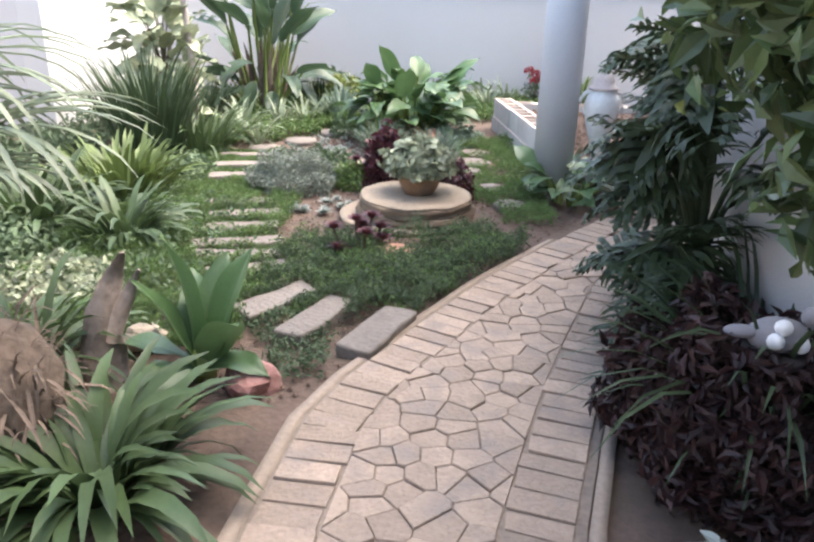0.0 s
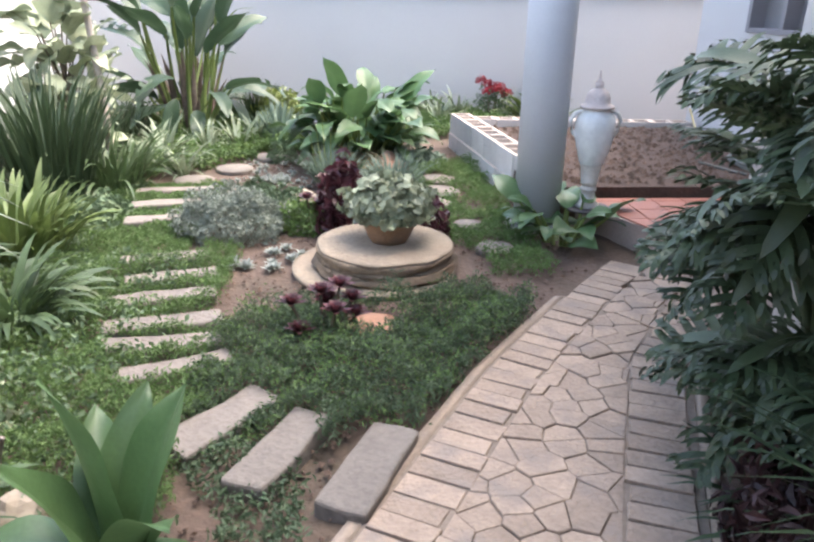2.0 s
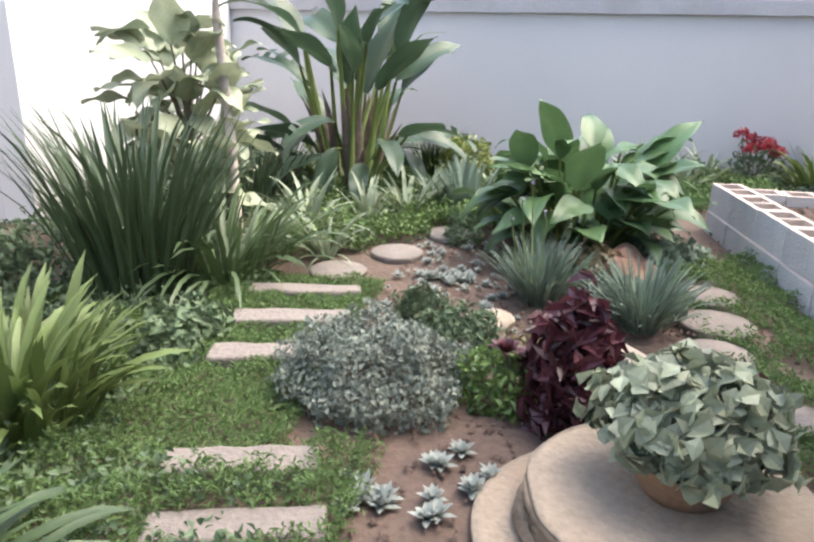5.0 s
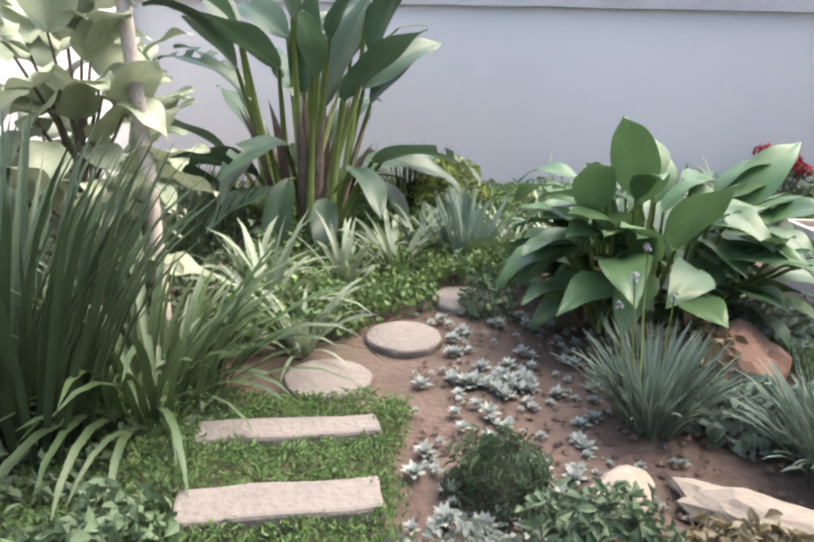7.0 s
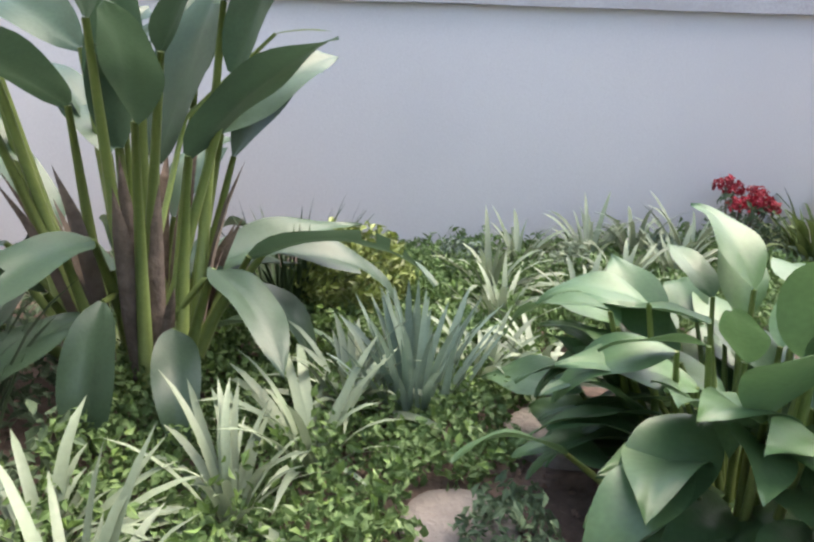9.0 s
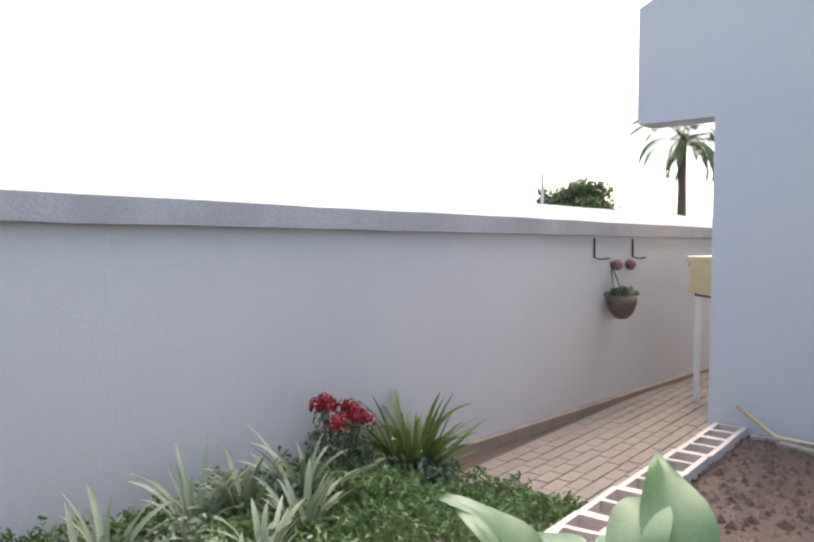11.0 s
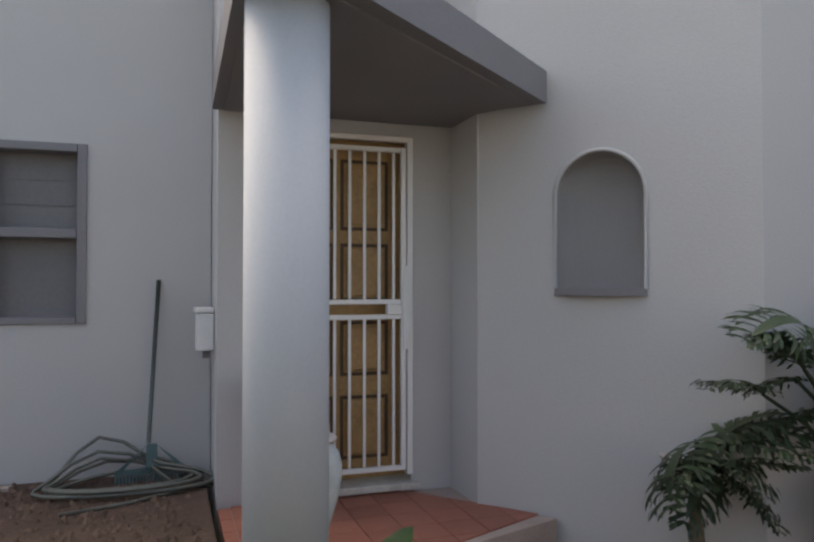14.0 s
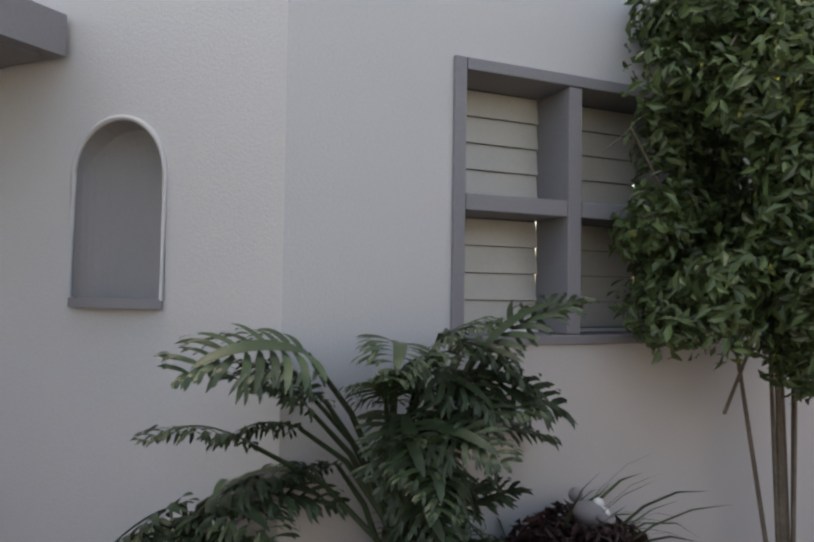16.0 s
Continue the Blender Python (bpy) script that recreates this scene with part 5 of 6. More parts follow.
bush("lavender_tuft", 1.24, 5.58, 0, (0.14, 0.13, 0.17), 1900, 0.034, 0.16, L_GROUND2, "small grey-green lavender tuft on the bare soil", 92, "plant", -0.1, 0.35)
r0 = random.Random(93)
for k, (x, y) in enumerate([(0.35, 6.75), (0.62, 7.25), (0.85, 7.45), (1.0, 7.75), (1.5, 7.9), (0.2, 7.1), (1.75, 8.35), (2.2, 8.5), (2.55, 8.75), (2.95, 8.95), (0.55, 6.45), (1.75, 7.85), (2.6, 9.3), (2.15, 9.25), (3.2, 9.2), (1.85, 8.8), (2.9, 9.3)]):
    strap_clump("variegated_clump", x, y, height(x, y), 34, r0.uniform(0.34, 0.5), 0.032, L_VARI, "cream-striped tufted plant among the groundcover", spread=0.05, lift=(30, 85), droop=(30, 100), seed=94 + k, group="variegated tufts")


def build_big_leaf_shrub():
    p = empty("big_leaf_shrub", -0.38, 6.68, 0)
    tagged(p, "pale variegated large-leaved shrub beside the thin trunk", "shrub")
    r = random.Random(111)
    meshes = [paddle_mesh("leaf", 0.30 * s, 0.17 * s, L_CREAM, b, 0.2, 0.045, 112 + i) for i, (s, b) in enumerate(((1, 40), (0.85, 80), (1.1, 25)))]
    meshes += [paddle_mesh("leaf", 0.28, 0.16, L_VARI, 55, 0.2, 0.045, 120)]
    tw = []
    for i in range(120):
        a = 2 * math.pi * i * 0.382
        z = 0.3 + 0.95 * (i / 120)
        rad = r.uniform(0.05, 0.30)
        e = Vector((rad * math.cos(a), rad * math.sin(a), z + r.uniform(-0.05, 0.05)))
        if i % 4 == 0:
            tw.append(tube_data([(0, 0, 0), (0.02, 0, z * 0.6), e], [0.014, 0.01, 0.005], 6))
        leaf_ob(r.choice(meshes), p, leaf_pose(e.x, e.y, e.z, math.degrees(a) + r.uniform(-30, 30), r.uniform(-35, 40) + 25 * (i / 120), r.uniform(-30, 30), r.uniform(0.8, 1.15)))
    finish("twig_frame", *merge(tw), M_TWIG, p, True)
    t = empty("sapling", -0.03, 6.56, 0)
    tagged(t, "thin pale bare sapling trunk near the wall", "sapling")
    tube("trunk", [(0, 0, -0.03), (-0.02, 0.02, 0.6), (-0.07, 0.03, 1.3), (-0.08, 0.03, 1.75), (-0.06, 0.03, 2.6)], [0.034, 0.029, 0.026, 0.022, 0.015], M_POLE, t, 12)
    tube("branch", [(-0.08, 0.03, 1.42), (-0.19, 0.05, 1.5), (-0.22, 0.05, 1.75)], [0.014, 0.011, 0.008], M_POLE, t)
    tube("branch", [(-0.08, 0.03, 1.47), (0.03, 0.05, 1.54), (0.06, 0.05, 1.8)], [0.013, 0.010, 0.008], M_POLE, t)


build_big_leaf_shrub()

# ---- small mounds ----
bush("grey_mound", 1.16, 4.92, 0, (0.36, 0.32, 0.25), 9500, 0.022, 0.6, L_GREYB, "rounded silvery grey-green mound beside the sleepers", 131, "shrub", -0.1, 0.6)
bush("lime_bush", 1.12, 8.62, 0.12, (0.27, 0.22, 0.26), 1900, 0.045, 0.5, L_LIME, "rounded lime-green bush against the boundary wall", 132, "shrub", -0.5, 0.6)
for k, (x, y, s) in enumerate([(1.78, 3.36, 0.15), (1.70, 4.95, 0.11)]):
    r = random.Random(k + 3)
    p = empty("dark_aeonium", x, y, 0)
    tagged(p, "dark burgundy rosette plant on short stems", "plant", "dark rosettes")
    st = []
    for i in range(9):
        a = r.uniform(0, 6.28)
        d = s * math.sqrt(r.random())
        e = Vector((d * math.cos(a), d * math.sin(a), r.uniform(0.08, 0.24)))
        st.append(tube_data([(d * 0.3 * math.cos(a), d * 0.3 * math.sin(a), -0.01), e], [0.008, 0.007], 6))
        ps = [blade_data(e, 2.4 * q, 15 + 55 * (q / 26), 0.075 - 0.03 * q / 26, 0.03, 10, 0, 3) for q in range(26)]
        finish("rosette", *merge(ps), L_AEON, p, True)
    finish("stems", *merge(st), M_TWIG, p, True)
bush("dark_aeonium_tall", 1.86, 4.78, 0.02, (0.14, 0.13, 0.44), 900, 0.085, 0.4, L_AEON, "tall dark burgundy succulent column behind the pot", 133, "plant", -0.2, 0.7, "dark rosettes", 0.2)
bush("dark_shrub", 2.36, 4.72, 0.02, (0.14, 0.13, 0.22), 420, 0.06, 0.5, L_AEON, "dark purple leafy plant behind the plinth", 134, "plant", -0.2, 0.7)
bush("green_mound", 1.62, 4.95, 0, (0.17, 0.16, 0.17), 1100, 0.035, 0.5, L_BRIGHT, "bright green mound between the grey mound and pot", 135, "plant", -0.2)
bush("green_mound", 1.45, 5.30, 0, (0.18, 0.16, 0.19), 900, 0.04, 0.5, L_GROUND2, "dark green mound behind the grey mound", 136, "plant", -0.2)
bush("bronze_mound", 1.83, 5.28, 0, (0.2, 0.16, 0.12), 700, 0.04, 0.6, L_PINKISH, "bronze-tinted succulent mound beside pale rocks", 137, "plant", -0.1)
bush("succulent_mound", 2.15, 6.0, 0, (0.28, 0.2, 0.13), 900, 0.05, 0.7, L_BLUE, "blue-grey succulent mound behind the plinth", 138, "plant", -0.1)
bush("succulent_mound", 2.0, 6.42, 0, (0.24, 0.2, 0.2), 700, 0.055, 0.7, L_PINKISH, "orange-tinted succulent mound below the canna", 139, "plant", -0.1)
bush("succulent_mound", 2.45, 6.75, 0, (0.28, 0.3, 0.16), 800, 0.05, 0.7, L_BLUE, "blue-grey succulent mound beside the blocks", 140, "plant", -0.1)
bush("leafy_mound", 1.30, 6.98, 0, (0.13, 0.13, 0.17), 520, 0.034, 0.5, L_GROUND2, "small leafy bush beside the round stone", 141, "plant", -0.2)
bush("speckled_mound", 0.42, 2.75, 0, (0.32, 0.34, 0.17), 1500, 0.045, 0.6, L_CREAM, "cream-speckled low shrub below the palm", 142, "plant", -0.1)
bush("low_shrub", -0.1, 3.15, 0, (0.4, 0.4, 0.2), 1400, 0.05, 0.5, L_GROUND2, "low dark green foliage below the side wall", 143, "plant", -0.1)
bush("low_shrub", 0.32, 5.12, 0, (0.16, 0.3, 0.16), 900, 0.045, 0.6, L_GROUND2, "leafy green edging beside the sleepers", 144, "plant", -0.1)
bush("low_shrub", -1.1, 5.5, 0, (0.4, 0.5, 0.3), 1200, 0.06, 0.5, L_GROUND2, "low dark green foliage below the side wall", 145, "plant", -0.1)
for k, (x, y) in enumerate([(3.05, 9.25), (3.3, 9.2), (3.75, 9.15), (4.0, 9.0), (3.5, 8.9), (2.4, 9.1), (1.8, 9.2)]):
    bush("wall_foot_mound", x, y, height(x, y), (0.22, 0.2, 0.17), 520, 0.05, 0.45, (L_BLUE, L_GROUND, L_VARI)[k % 3], "low grey-green plants at the foot of the boundary wall", 150 + k, "plant", -0.2, 0.7, "plants along the wall")


def build_poinsettia():
    p = empty("red_flowering_plant", 3.62, 9.38, -0.02)
    tagged(p, "red-flowered leafy plant against the boundary wall", "flowering plant")
    r = random.Random(161)
    st = []
    for i, (x, y, z) in enumerate(((-0.12, 0, 0.48), (-0.02, 0.05, 0.44), (0.10, 0.0, 0.42), (-0.06, -0.08, 0.37), (0.16, -0.06, 0.35), (0.05, -0.1, 0.40), (0.20, 0.02, 0.33))):
        st.append(tube_data([(0.3 * x, 0.3 * y, 0), (x, y, z)], [0.008, 0.005], 5))
        q, d = ball_points(60, (0.075, 0.075, 0.06), i, 0.3, -0.6)
        cloud("flower_head", q + [x, y, z], d, 0.045, 0.5, L_FLOWER, p, 0.5, i + 5)
    q, d = ball_points(330, (0.24, 0.2, 0.22), 9, 0.3, -0.6)
    cloud("leaves", q + [0.02, 0, 0.2], d, 0.06, 0.4, L_GROUND2, p, 0.6, 9)
    finish("stems", *merge(st), M_TWIG, p, True)


build_poinsettia()
strap_clump("clivia", 4.15, 9.25, height(4.15, 9.25), 120, 0.62, 0.04, L_STRAP2, "green strap-leaved clump against the boundary wall", spread=0.12, lift=(45, 88), droop=(20, 80), seed=162)


# ---- passage: wall basket, hooks, canopy, brick floor ----
def build_wall_basket():
    x = 7.3
    y = wall_y(x)
    b = empty("wall_basket", x, y, 0.66)
    tagged(b, "dark hanging wall basket on the boundary wall", "hanging basket")
    lathe("basket", [(0.05, 0.0), (0.11, 0.06), (0.14, 0.16), (0.145, 0.22), (0.12, 0.22)], M_BARK, b, 20, True, 0.05).matrix_basis = pose(0, -0.15, 0)
    q, d = ball_points(160, (0.15, 0.14, 0.07), 3, 0.3, -0.3)
    cloud("foliage", q + [0, -0.15, 0.23], d, 0.06, 0.5, L_GROUND2, b, 0.7, 3)
    for s in (-0.1, 0.1):
        tube("wire", [(s, -0.12, 0.22), (0, -0.03, 0.55)], 0.005, M_DARK, b, 5)
    for dx in (-0.28, 0.5):
        h = empty("wall_hook", x + dx, wall_y(x + dx) - 0.002, 1.33)
        tagged(h, "dark bent metal hook on the boundary wall", "hook", "wall hooks")
        tube("arm", [(0, -0.01, 0.1), (0, -0.012, -0.08), (0.06, -0.05, -0.1), (0.2, -0.07, -0.09)], 0.009, M_DARK, h, 6)
    for dx in (0.10, 0.38):
        h = empty("wall_ornament", x + dx, wall_y(x + dx) - 0.002, 1.12)
        tagged(h, "small dark red wall ornament", "ornament", "wall ornaments")
        lathe("body", [(0.02, 0), (0.05, 0.03), (0.05, 0.08), (0.02, 0.11)], M_ROCK, h, 14).matrix_basis = pose(0, -0.05, 0)


build_wall_basket()
c = empty("door_canopy", 7.9, 7.80, 0.9)
tagged(c, "small cream door canopy on the passage wall", "canopy")
box("roof_board", 0, 0.9, 0.002, 0.93, 0.30, 0.36, M_YELLOW, c, 0.01)
box("side_board", 0.0, 0.03, 0.40, 0.90, 0.0, 0.298, M_YELLOW, c, 0.004)
tube("strut", [(0.015, 0.90, 0.29), (0.015, 0.84, -0.02), (0.015, 0.02, -0.1)], 0.012, M_DARK, c, 6)
box("post", 0.03, 0.08, 0.80, 0.85, -1.1, -0.001, M_GATE, c, 0.004, "white painted post")


def build_passage():
    base = tagged(box("passage_floor", 4.35, 13.0, 7.96, 9.2, -0.36, -0.185, M_PASSAGE), "brick-paved side passage beside the house", "paving", kind="structure")
    bm = bmesh.new()
    add_box(bm, 0, 0.214, 0, 0.1, -0.02, 0.012, 0.004)
    me = bpy.data.meshes.new("brick")
    bm.to_mesh(me)
    bm.free()
    me.materials.append(M_BRICK)
    r = random.Random(8)
    for i in range(24):
        for j in range(11):
            x = 4.36 + i * 0.222 + (0.11 if j % 2 else 0)
            y = 7.98 + j * 0.108
            if y + 0.1 > wall_y(x + 0.2) - 0.01:
                continue
            o = new("brick", me)
            o.parent = base
            o.matrix_basis = pose(x, y, -0.183 + r.uniform(-0.002, 0.002), r.uniform(-0.6, 0.6), r.uniform(-0.4, 0.4), r.uniform(-0.6, 0.6))


build_passage()
pk = tagged(slanted_wall("kerb_passage", (4.4, wall_y(4.4) - 0.075), (13.0, wall_y(13.0) - 0.075), -0.3, -0.13, 0.07, M_KERB, "narrow cement kerb at the foot of the wall"), "", "kerb")


# ---- beyond the wall ----
def far_tree():
    t = empty("far_tree", 22.4, 16.7, 0)
    tagged(t, "rounded dark green tree beyond the boundary wall", "tree")
    tube("trunk", [(0, 0, -0.2), (0.1, 0, 0.9), (0.2, 0.1, 1.9)], [0.25, 0.2, 0.12], M_TWIG, t, 10)
    for a in range(5):
        tube("limb", [(0.1, 0, 0.9), (0.8 * math.cos(a * 1.3), 0.8 * math.sin(a * 1.3), 1.7), (1.0 * math.cos(a * 1.3), 1.0 * math.sin(a * 1.3), 2.3)], [0.11, 0.07, 0.03], M_TWIG, t, 7)
    cs, ns = [], []
    rr = np.random.default_rng(5)
    for k in range(60):
        d = rr.normal(0, 1, 3)
        d /= np.linalg.norm(d)
        c = d * [1.25, 1.25, 0.95] * rr.uniform(0.5, 0.95) + [0, 0, 2.45]
        q, n = ball_points(150, (0.42, 0.42, 0.32), k, 0.4, -1)
        cs.append(q + c)
        ns.append(n)
    cloud("crown", np.concatenate(cs), np.concatenate(ns), 0.16, 0.5, L_TREE, t, 0.6, 6)


def far_palm():
    t = empty("far_palm", 25.8, 14.4, 0)
    tagged(t, "tall feathery palm beyond the boundary wall", "palm")
    tube("trunk", [(0, 0, -0.2), (0.05, 0, 2.0), (0, 0, 5.0)], [0.2, 0.17, 0.15], M_BARK, t, 12)
    r = random.Random(9)
    for i in range(22):
        a = i * 2.4
        lift = r.uniform(-20, 75)
        ps = [blade_data((0, 0, 5.0), a, lift, 2.1, 0.05, 110, 0, 9, 0.2)]
        p = Vector((0, 0, 5.0))
        ca, sa = math.cos(a), math.sin(a)
        for k in range(24):
            t2 = k / 24
            ang = radians(lift - 110 * t2 ** 1.4)
            p = p + Vector((ca * math.cos(ang), sa * math.cos(ang), math.sin(ang))) * (2.1 / 24)
            for s in (-1, 1):
                ps.append(blade_data(p, a + s * 1.0, math.degrees(ang) - 15, 0.5 * math.sin(math.pi * (0.15 + 0.8 * t2)), 0.05, 50, 0, 3))
        finish("frond", *merge(ps), L_TREE, t)


far_tree()
far_palm()
fb = empty("far_building", 22.0, 30.0, 0)
tagged(fb, "pale flat-roofed neighbouring building beyond the wall", "building", kind="structure")
box("wall", -15, 0.0, 0, 8, -0.2, 3.7, M_FAR, fb)
box("roof", -15.1, 0.1, -0.1, 8.1, 3.705, 3.9, M_FAR, fb, 0.02)
nb = empty("neighbour_roof", 14.9, 10.6, 0)
tagged(nb, "low pale neighbouring outbuilding just beyond the wall", "building", kind="structure")
box("wall", -5, 3, 0, 3, -0.2, 1.76, M_FAR, nb)
box("roof", -5.1, 3.1, -0.1, 3.1, 1.765, 1.86, M_FAR, nb, 0.02)
up = empty("utility_pole", 21.0, 17.2, 0)
tagged(up, "thin pale utility pole beyond the wall", "pole")
tube("shaft", [(0, 0, -0.2), (0, 0, 3.6)], [0.07, 0.05], M_FAR, up, 8)

# hairline crack filler down the boundary wall
pts = []
for k in range(15):
    z = 0.3 + 1.18 * k / 14
    x = 2.38 + 0.05 * k / 14 + 0.006 * math.sin(k * 2.1)
    pts.append((x, wall_y(x) - 0.001, z))
tagged(tube("trim_wall_crack", pts, 0.0025, M_CAST, None, 5), "pale filled crack down the boundary wall", "wall crack", kind="structure")

# ---- groundcover, soil litter ----
LEFT_EDGE = [(1.55, -3.0), (1.60, 0.0), (1.66, 1.22), (1.74, 1.79), (1.86, 2.09), (2.16, 2.62), (2.44, 3.09), (2.77, 3.55), (3.05, 3.92), (3.36, 4.30)]
RIGHT_EDGE = [(2.50, -3.0), (2.48, 0.0), (2.55, 1.22), (2.70, 1.70), (2.83, 2.09), (2.99, 2.50), (3.21, 3.03), (3.49, 3.44), (3.66, 3.66), (3.90, 3.84)]


def edge_x(edge, y):
    for (x0, y0), (x1, y1) in zip(edge, edge[1:]):
        if y0 <= y <= y1:
            return x0 + (x1 - x0) * (y - y0) / (y1 - y0)
    return edge[-1][0]


def free_spot(x, y, gap=0.0):
    """True where no sleeper, stone, plinth or path lies."""
    for cx, cy, L, W, rz in SLEEPERS:
        a = radians(rz)
        u = (x - cx) * math.cos(a) + (y - cy) * math.sin(a)
        w = -(x - cx) * math.sin(a) + (y - cy) * math.cos(a)
        if abs(u) < L / 2 - 0.01 + gap and abs(w) < W / 2 - 0.012 + gap:
            return False
    for cx, cy, rad in ROUNDS:
        if (x - cx) ** 2 + (y - cy) ** 2 < (rad - 0.01 + gap) ** 2:
            return False
    if (x - PLX) ** 2 + (y - PLY) ** 2 < (0.47 + gap) ** 2:
        return False
    if y < 4.35 and x > edge_x(LEFT_EDGE, y) - 0.07 - gap:
        return False
    return True


def groundcover(name, test, x0, x1, y0, y1, step, per, hgt, size, aspect, mat, label, seed):
    r = np.random.default_rng(seed)
    pts = []
    for x in np.arange(x0, x1, step):
        for y in np.arange(y0, y1, step):
            px, py = x + r.uniform(-0.5, 0.5) * step, y + r.uniform(-0.5, 0.5) * step
            n = noise.noise((px * 3.1, py * 3.1, seed))
            if not test(px, py, n) or not free_spot(px, py):
                continue
            dome = max(0.0, 1 - 1.35 * noise.voronoi((px / 0.16, py / 0.16, seed // 3))[0][0])
            h = hgt * (0.5 if 4.3 < py < 6.1 and px < 1.1 else 1.0) * (0.22 + 0.5 * max(0, n + 0.35) + 0.85 * dome)
            base = height(px, py)
            for _ in range(per):
                pts.append((px + r.normal(0, step * 0.55), py + r.normal(0, step * 0.55), base + h * r.random() ** 0.55))
    pts = np.array(pts)
    keep = np.ones(len(pts), bool)
    for cx, cy, L, W, rz in SLEEPERS:
        a = radians(rz)
        u = (pts[:, 0] - cx) * math.cos(a) + (pts[:, 1] - cy) * math.sin(a)
        w = -(pts[:, 0] - cx) * math.sin(a) + (pts[:, 1] - cy) * math.cos(a)
        keep &= (np.abs(u) > L / 2 - 0.03) | (np.abs(w) > W / 2 - 0.012)
    for cx, cy, rad in ROUNDS:
        keep &= (pts[:, 0] - cx) ** 2 + (pts[:, 1] - cy) ** 2 > (rad - 0.015) ** 2
    pts = pts[keep]
    nn = np.tile([0, 0, 0.8], (len(pts), 1))
    ob = cloud(name, pts, nn, size, aspect, mat, None, 1.5, seed, 0.12)
    return tagged(ob, label, "groundcover", kind="stuff")


def front_patch(x, y, n):
    return 1.32 < x < 2.75 and 2.62 + 0.25 * n < y < 3.78 + 0.12 * n and y < 2.2 + 0.95 * x and (x - PLX) ** 2 + (y - PLY) ** 2 > 0.30 and ((x - 1.99) ** 2 + (y - 3.5) ** 2 > 0.02)


def left_patch(x, y, n):
    return -0.6 < x < 1.36 - 0.06 * n and 2.25 < y < 6.05 and (x < 1.28 or y < 3.4) and (y < 4.5 or x < 0.97 + 0.05 * n)


def right_patch(x, y, n):
    return 2.30 < x < 3.0 and 4.1 < y < 6.9 and (x - PLX) ** 2 + (y - PLY) ** 2 > 0.33 and x > 2.38 + 0.1 * n and n > -0.45


def back_patch(x, y, n):
    return 0.12 < x < 1.75 and 6.2 < y < 9.2 and y > 6.35 + 1.0 * max(0.0, x - 0.45) + 0.15 * n


def near_patch(x, y, n):
    return 1.25 < x < 1.75 and 2.05 < y < 2.62 and n > -0.25 and x < 1.2 + 0.27 * y


groundcover("groundcover_front", front_patch, 1.3, 2.8, 2.4, 4.0, 0.026, 16, 0.15, 0.026, 0.26, L_GROUND2, "feathery grey-green groundcover mat in front of the plinth", 201)
groundcover("groundcover_front_tips", front_patch, 1.3, 2.8, 2.4, 4.0, 0.035, 7, 0.17, 0.024, 0.26, L_GROUND, "paler tips of the feathery groundcover mat", 202)
groundcover("groundcover_left", left_patch, -0.6, 1.4, 2.2, 6.1, 0.028, 15, 0.13, 0.026, 0.26, L_GROUND, "bright feathery green groundcover between the sleepers", 203)
groundcover("groundcover_left_dark", lambda x, y, n: left_patch(x, y, n) and (y < 4.3 or x < 0.4), -0.6, 1.1, 2.2, 6.1, 0.07, 9, 0.15, 0.034, 0.6, L_GROUND2, "darker small-leaved groundcover among the sleepers", 204)
groundcover("groundcover_right", right_patch, 2.25, 3.05, 4.0, 7.0, 0.03, 12, 0.10, 0.026, 0.28, L_GROUND, "bright feathery green groundcover beside the blocks", 205)
groundcover("groundcover_back", back_patch, 0.1, 1.8, 6.2, 9.3, 0.04, 10, 0.16, 0.036, 0.6, L_GROUND, "leafy green groundcover behind the round stones", 206)
groundcover("groundcover_back_lime", back_patch, 0.1, 1.8, 6.2, 9.3, 0.09, 7, 0.19, 0.04, 0.55, L_BRIGHT, "yellow-green leaves among the groundcover", 207)
groundcover("groundcover_near", near_patch, 1.2, 1.8, 2.0, 2.7, 0.03, 9, 0.08, 0.026, 0.42, L_GROUND2, "feathery groundcover beside the path kerb", 208)
groundcover("groundcover_fill", lambda x, y, n: x < 0.2 and 1.2 < y < 9.4 and x > -1.45, -1.45, 0.2, 1.2, 9.5, 0.075, 7, 0.2, 0.055, 0.5, L_GROUND2, "dark undergrowth below the clumps along the side wall", 209)
groundcover("groundcover_wall", lambda x, y, n: y > 8.1 + 0.1 * n and y < wall_y(x) - 0.08 and x < 4.4, 1.4, 4.4, 8.0, 9.8, 0.045, 8, 0.17, 0.05, 0.4, L_GROUND, "mixed low greenery along the boundary wall", 210)


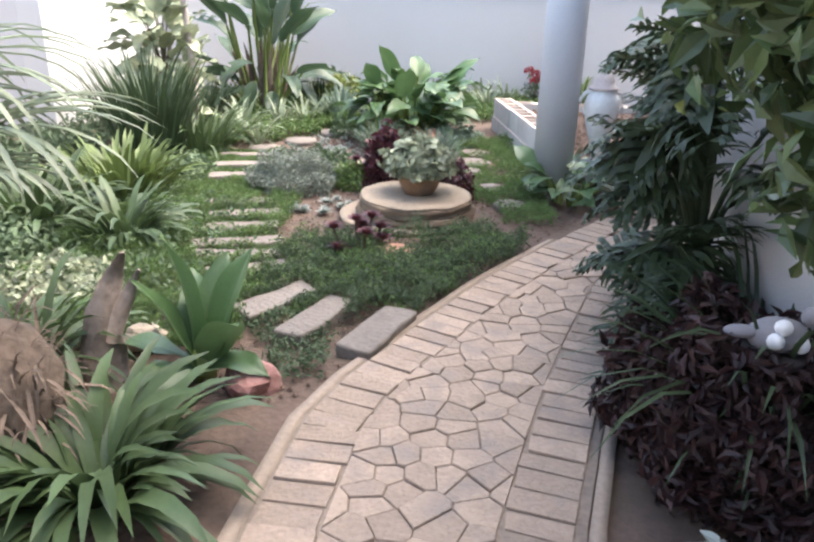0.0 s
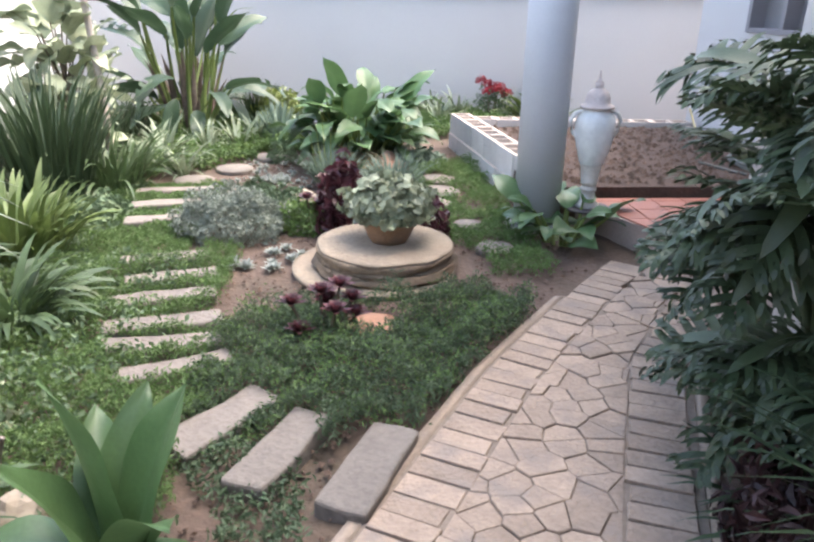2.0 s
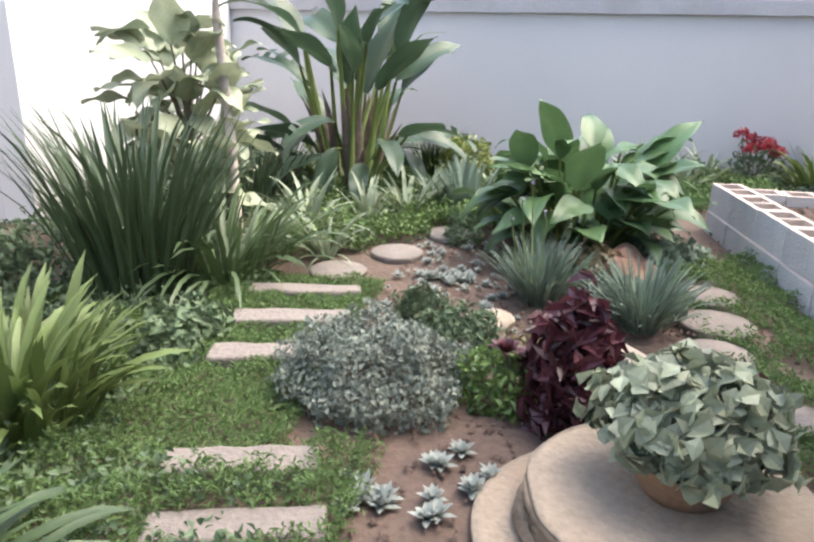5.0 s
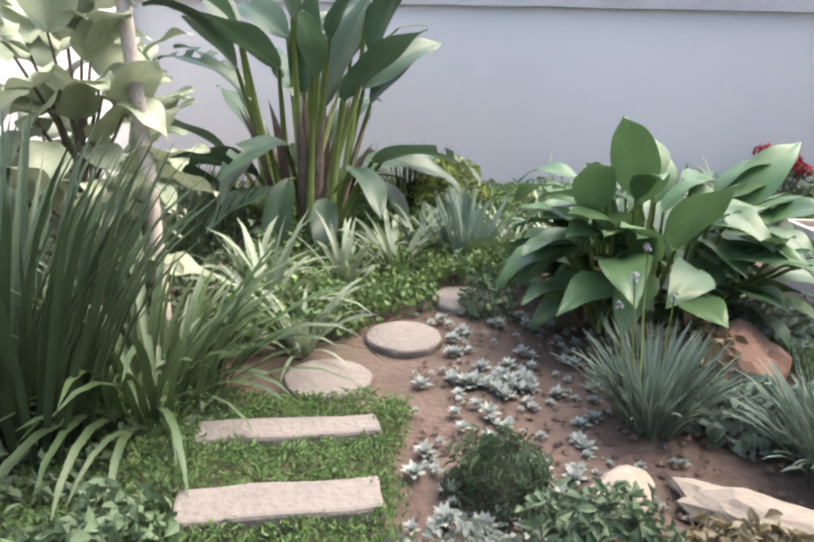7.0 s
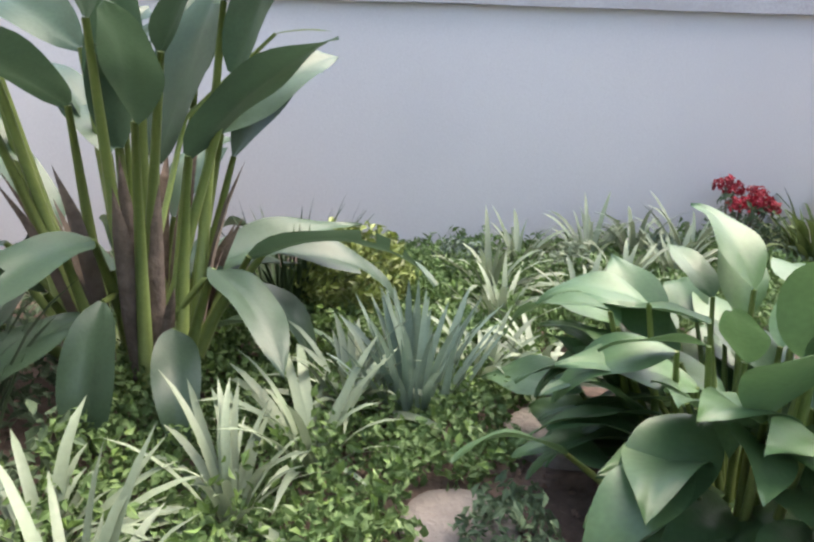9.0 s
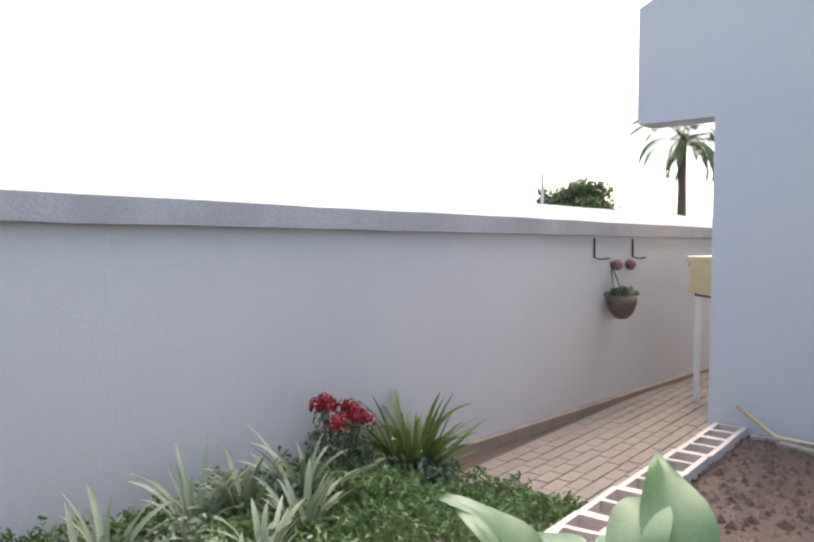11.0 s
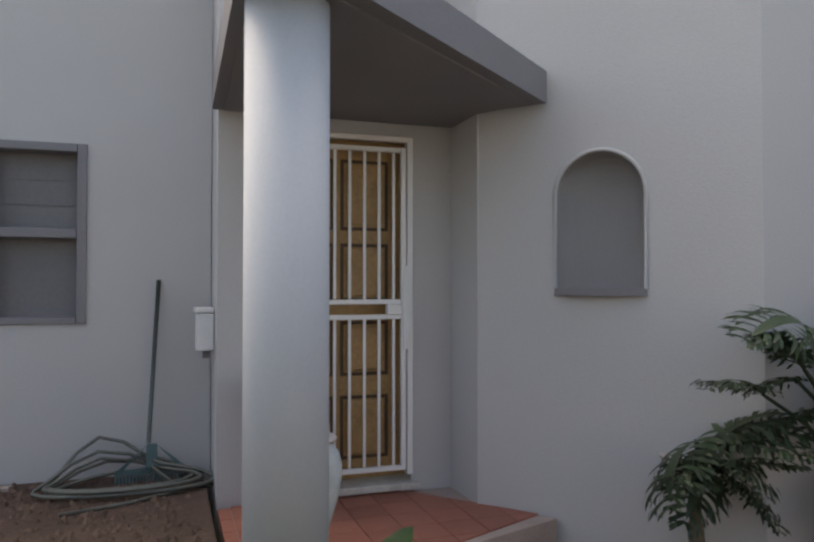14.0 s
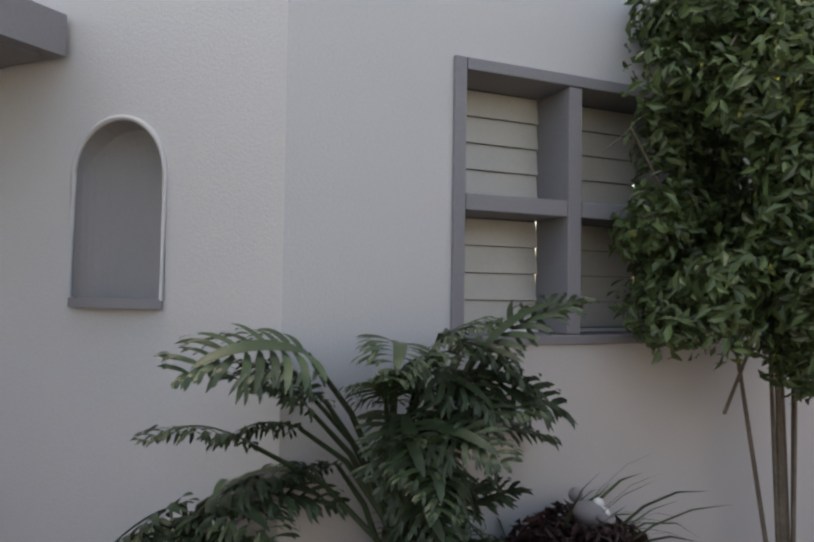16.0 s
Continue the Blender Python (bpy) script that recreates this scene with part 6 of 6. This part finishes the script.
def rosettes():
    """Tiny silvery succulents dotted over the bare soil."""
    r = random.Random(211)
    ps = []
    spots = [(1.42 + r.gauss(0, 0.10), 4.42 + r.gauss(0, 0.13), 0.05) for _ in range(16)]
    spots += [(r.uniform(0.98, 1.8), r.uniform(5.0, 7.0), r.choice((0.016, 0.022, 0.03, 0.042))) for _ in range(260)]
    spots += [(1.3 + r.gauss(0, 0.07), 6.25 + r.gauss(0, 0.06), 0.045) for _ in range(22)]
    spots += [(r.uniform(1.7, 2.3), r.uniform(6.0, 6.6), 0.04) for _ in range(40)]
    for x, y, s in spots:
        if not free_spot(x, y, 0.02):
            continue
        for q in range(14):
            ps.append(blade_data((x, y, 0.0), 2.4 * q, 10 + 60 * q / 14, s * r.uniform(0.8, 1.2), s * 0.45, 15, 0, 3))
    ob = finish("silver_rosettes", *merge(ps), L_SILVER, None, True)
    return tagged(ob, "tiny silvery succulents dotted over bare soil", "succulents", kind="stuff")


rosettes()


def litter():
    r = np.random.default_rng(221)
    v, f = [], []
    for _ in range(8000):
        if r.random() < 0.62:
            x, y, z = r.uniform(1.0, 3.2), r.uniform(1.9, 7.4), 0.0
            if not free_spot(x, y, 0.01):
                continue
        else:
            x, y, z = r.uniform(3.3, 5.3), r.uniform(5.25, 7.6), 0.216
        s = r.uniform(0.004, 0.016) if z == 0 else 0.005 + 0.03 * r.random() ** 3
        o = len(v)
        a = r.uniform(0, 6.28)
        for k in range(4):
            v.append((x + s * math.cos(a + k * 1.57) * r.uniform(0.6, 1.3), y + s * math.sin(a + k * 1.57) * r.uniform(0.6, 1.3), z + 0.001))
        v.append((x, y, z + s * 0.9))
        f += [(o, o + 1, o + 4), (o + 1, o + 2, o + 4), (o + 2, o + 3, o + 4), (o + 3, o, o + 4)]
    tagged(finish("soil_crumbs", v, f, M_CLOD), "loose soil crumbs and litter on bare earth", "soil crumbs", kind="stuff")


litter()


# ---- stone path: kerb, border bricks and irregular setts ----
def build_path():
    steps = [(-3.0 + 0.1 * i) for i in range(69)]
    v, f = [], []
    for y in steps:
        l, r = edge_x(LEFT_EDGE, y), edge_x(RIGHT_EDGE, y)
        v += [(l - 0.01, y, -0.06), (l - 0.01, y, 0.011), (r + 0.03, y, 0.011), (r + 0.03, y, -0.06)]
    for k in range(len(steps) - 1):
        for i in range(3):
            f.append((4 * k + i, 4 * k + i + 1, 4 * k + i + 5, 4 * k + i + 4))
    path = tagged(finish("path", v, f, M_MORTAR), "curving path of irregular tan stone setts with brick borders", "path", kind="structure")
    for edge, off, nm in ((LEFT_EDGE, -0.038, "kerb"), (RIGHT_EDGE, 0.06, "kerb")):
        kv, kf = [], []
        for y in steps:
            x = edge_x(edge, y) + off + 0.004 * noise.noise((y * 6, off, 0))
            z = 0.014 + 0.004 * noise.noise((y * 9, 3, off))
            kv += [(x - 0.027, y, -0.06), (x - 0.023, y, z), (x + 0.023, y, z), (x + 0.027, y, -0.06)]
        for k in range(len(steps) - 1):
            for i in range(3):
                kf.append((4 * k + i, 4 * k + i + 1, 4 * k + i + 5, 4 * k + i + 4))
        finish(nm, kv, kf, M_KERB, path, True)
    # border bricks: short side to the edge
    r = random.Random(231)
    B = 0.20
    for edge, sgn in ((LEFT_EDGE, 1), (RIGHT_EDGE, -1)):
        y = -1.2
        while y < 4.25:
            w = r.uniform(0.085, 0.105)
            x0, x1 = edge_x(edge, y), edge_x(edge, min(y + 0.08, 4.3))
            d = Vector((x1 - x0, 0.08)).normalized()
            n = Vector((d.y, -d.x)) * sgn
            p = Vector((x0, y))
            L = B * r.uniform(0.93, 1.05)
            q = [p + n * 0.004, p + d * (w - 0.006) + n * 0.004, p + d * (w - 0.006) * r.uniform(0.92, 1.0) + n * L, p + n * L * r.uniform(0.95, 1.03) + d * r.uniform(0, 0.008)]
            if sgn > 0:
                q = list(reversed(q))
            prism("border_brick", [(a.x, a.y) for a in q], -0.02, 0.02 + r.uniform(-0.004, 0.004), M_STONE, path, 0.003)
            y += w * d.y
    # irregular setts between the borders
    seeds, rows = [], []
    y = -0.9
    while y < 4.35:
        l, rr = edge_x(LEFT_EDGE, y) + B, edge_x(RIGHT_EDGE, y) - B
        n = max(2, round((rr - l) / 0.118))
        for i in range(n):
            seeds.append((l + (rr - l) * (i + 0.5) / n + r.uniform(-0.045, 0.045) + (0.028 if len(rows) % 2 else -0.028), y + r.uniform(-0.03, 0.03)))
        rows.append(y)
        y += 0.086
    for sx, sy in seeds:
        q = [(sx - 0.16, sy - 0.16), (sx + 0.16, sy - 0.16), (sx + 0.16, sy + 0.16), (sx - 0.16, sy + 0.16)]
        for ox, oy in seeds:
            if (ox, oy) == (sx, sy) or abs(ox - sx) > 0.33 or abs(oy - sy) > 0.33:
                continue
            dx, dy = ox - sx, oy - sy
            dd = math.hypot(dx, dy)
            q = clip(q, sx + dx * (0.5 - 0.0018 / dd), sy + dy * (0.5 - 0.0018 / dd), dx, dy)
        for edge, s in ((LEFT_EDGE, -1), (RIGHT_EDGE, 1)):
            x0, x1 = edge_x(edge, sy - 0.1), edge_x(edge, sy + 0.1)
            d = Vector((x1 - x0, 0.2)).normalized()
            n = Vector((d.y, -d.x)) * s
            e = Vector((edge_x(edge, sy), sy)) - n * (B + 0.006)
            q = clip(q, e.x, e.y, n.x, n.y) if len(q) > 2 else q
        if len(q) < 3:
            continue
        a2 = sum(q[m - 1][0] * q[m][1] - q[m][0] * q[m - 1][1] for m in range(len(q)))
        if abs(a2) < 0.003:
            continue
        prism("stone_sett", q if a2 > 0 else list(reversed(q)), -0.02, 0.02 + r.uniform(-0.005, 0.005), M_STONE, path, 0.003)


build_path()
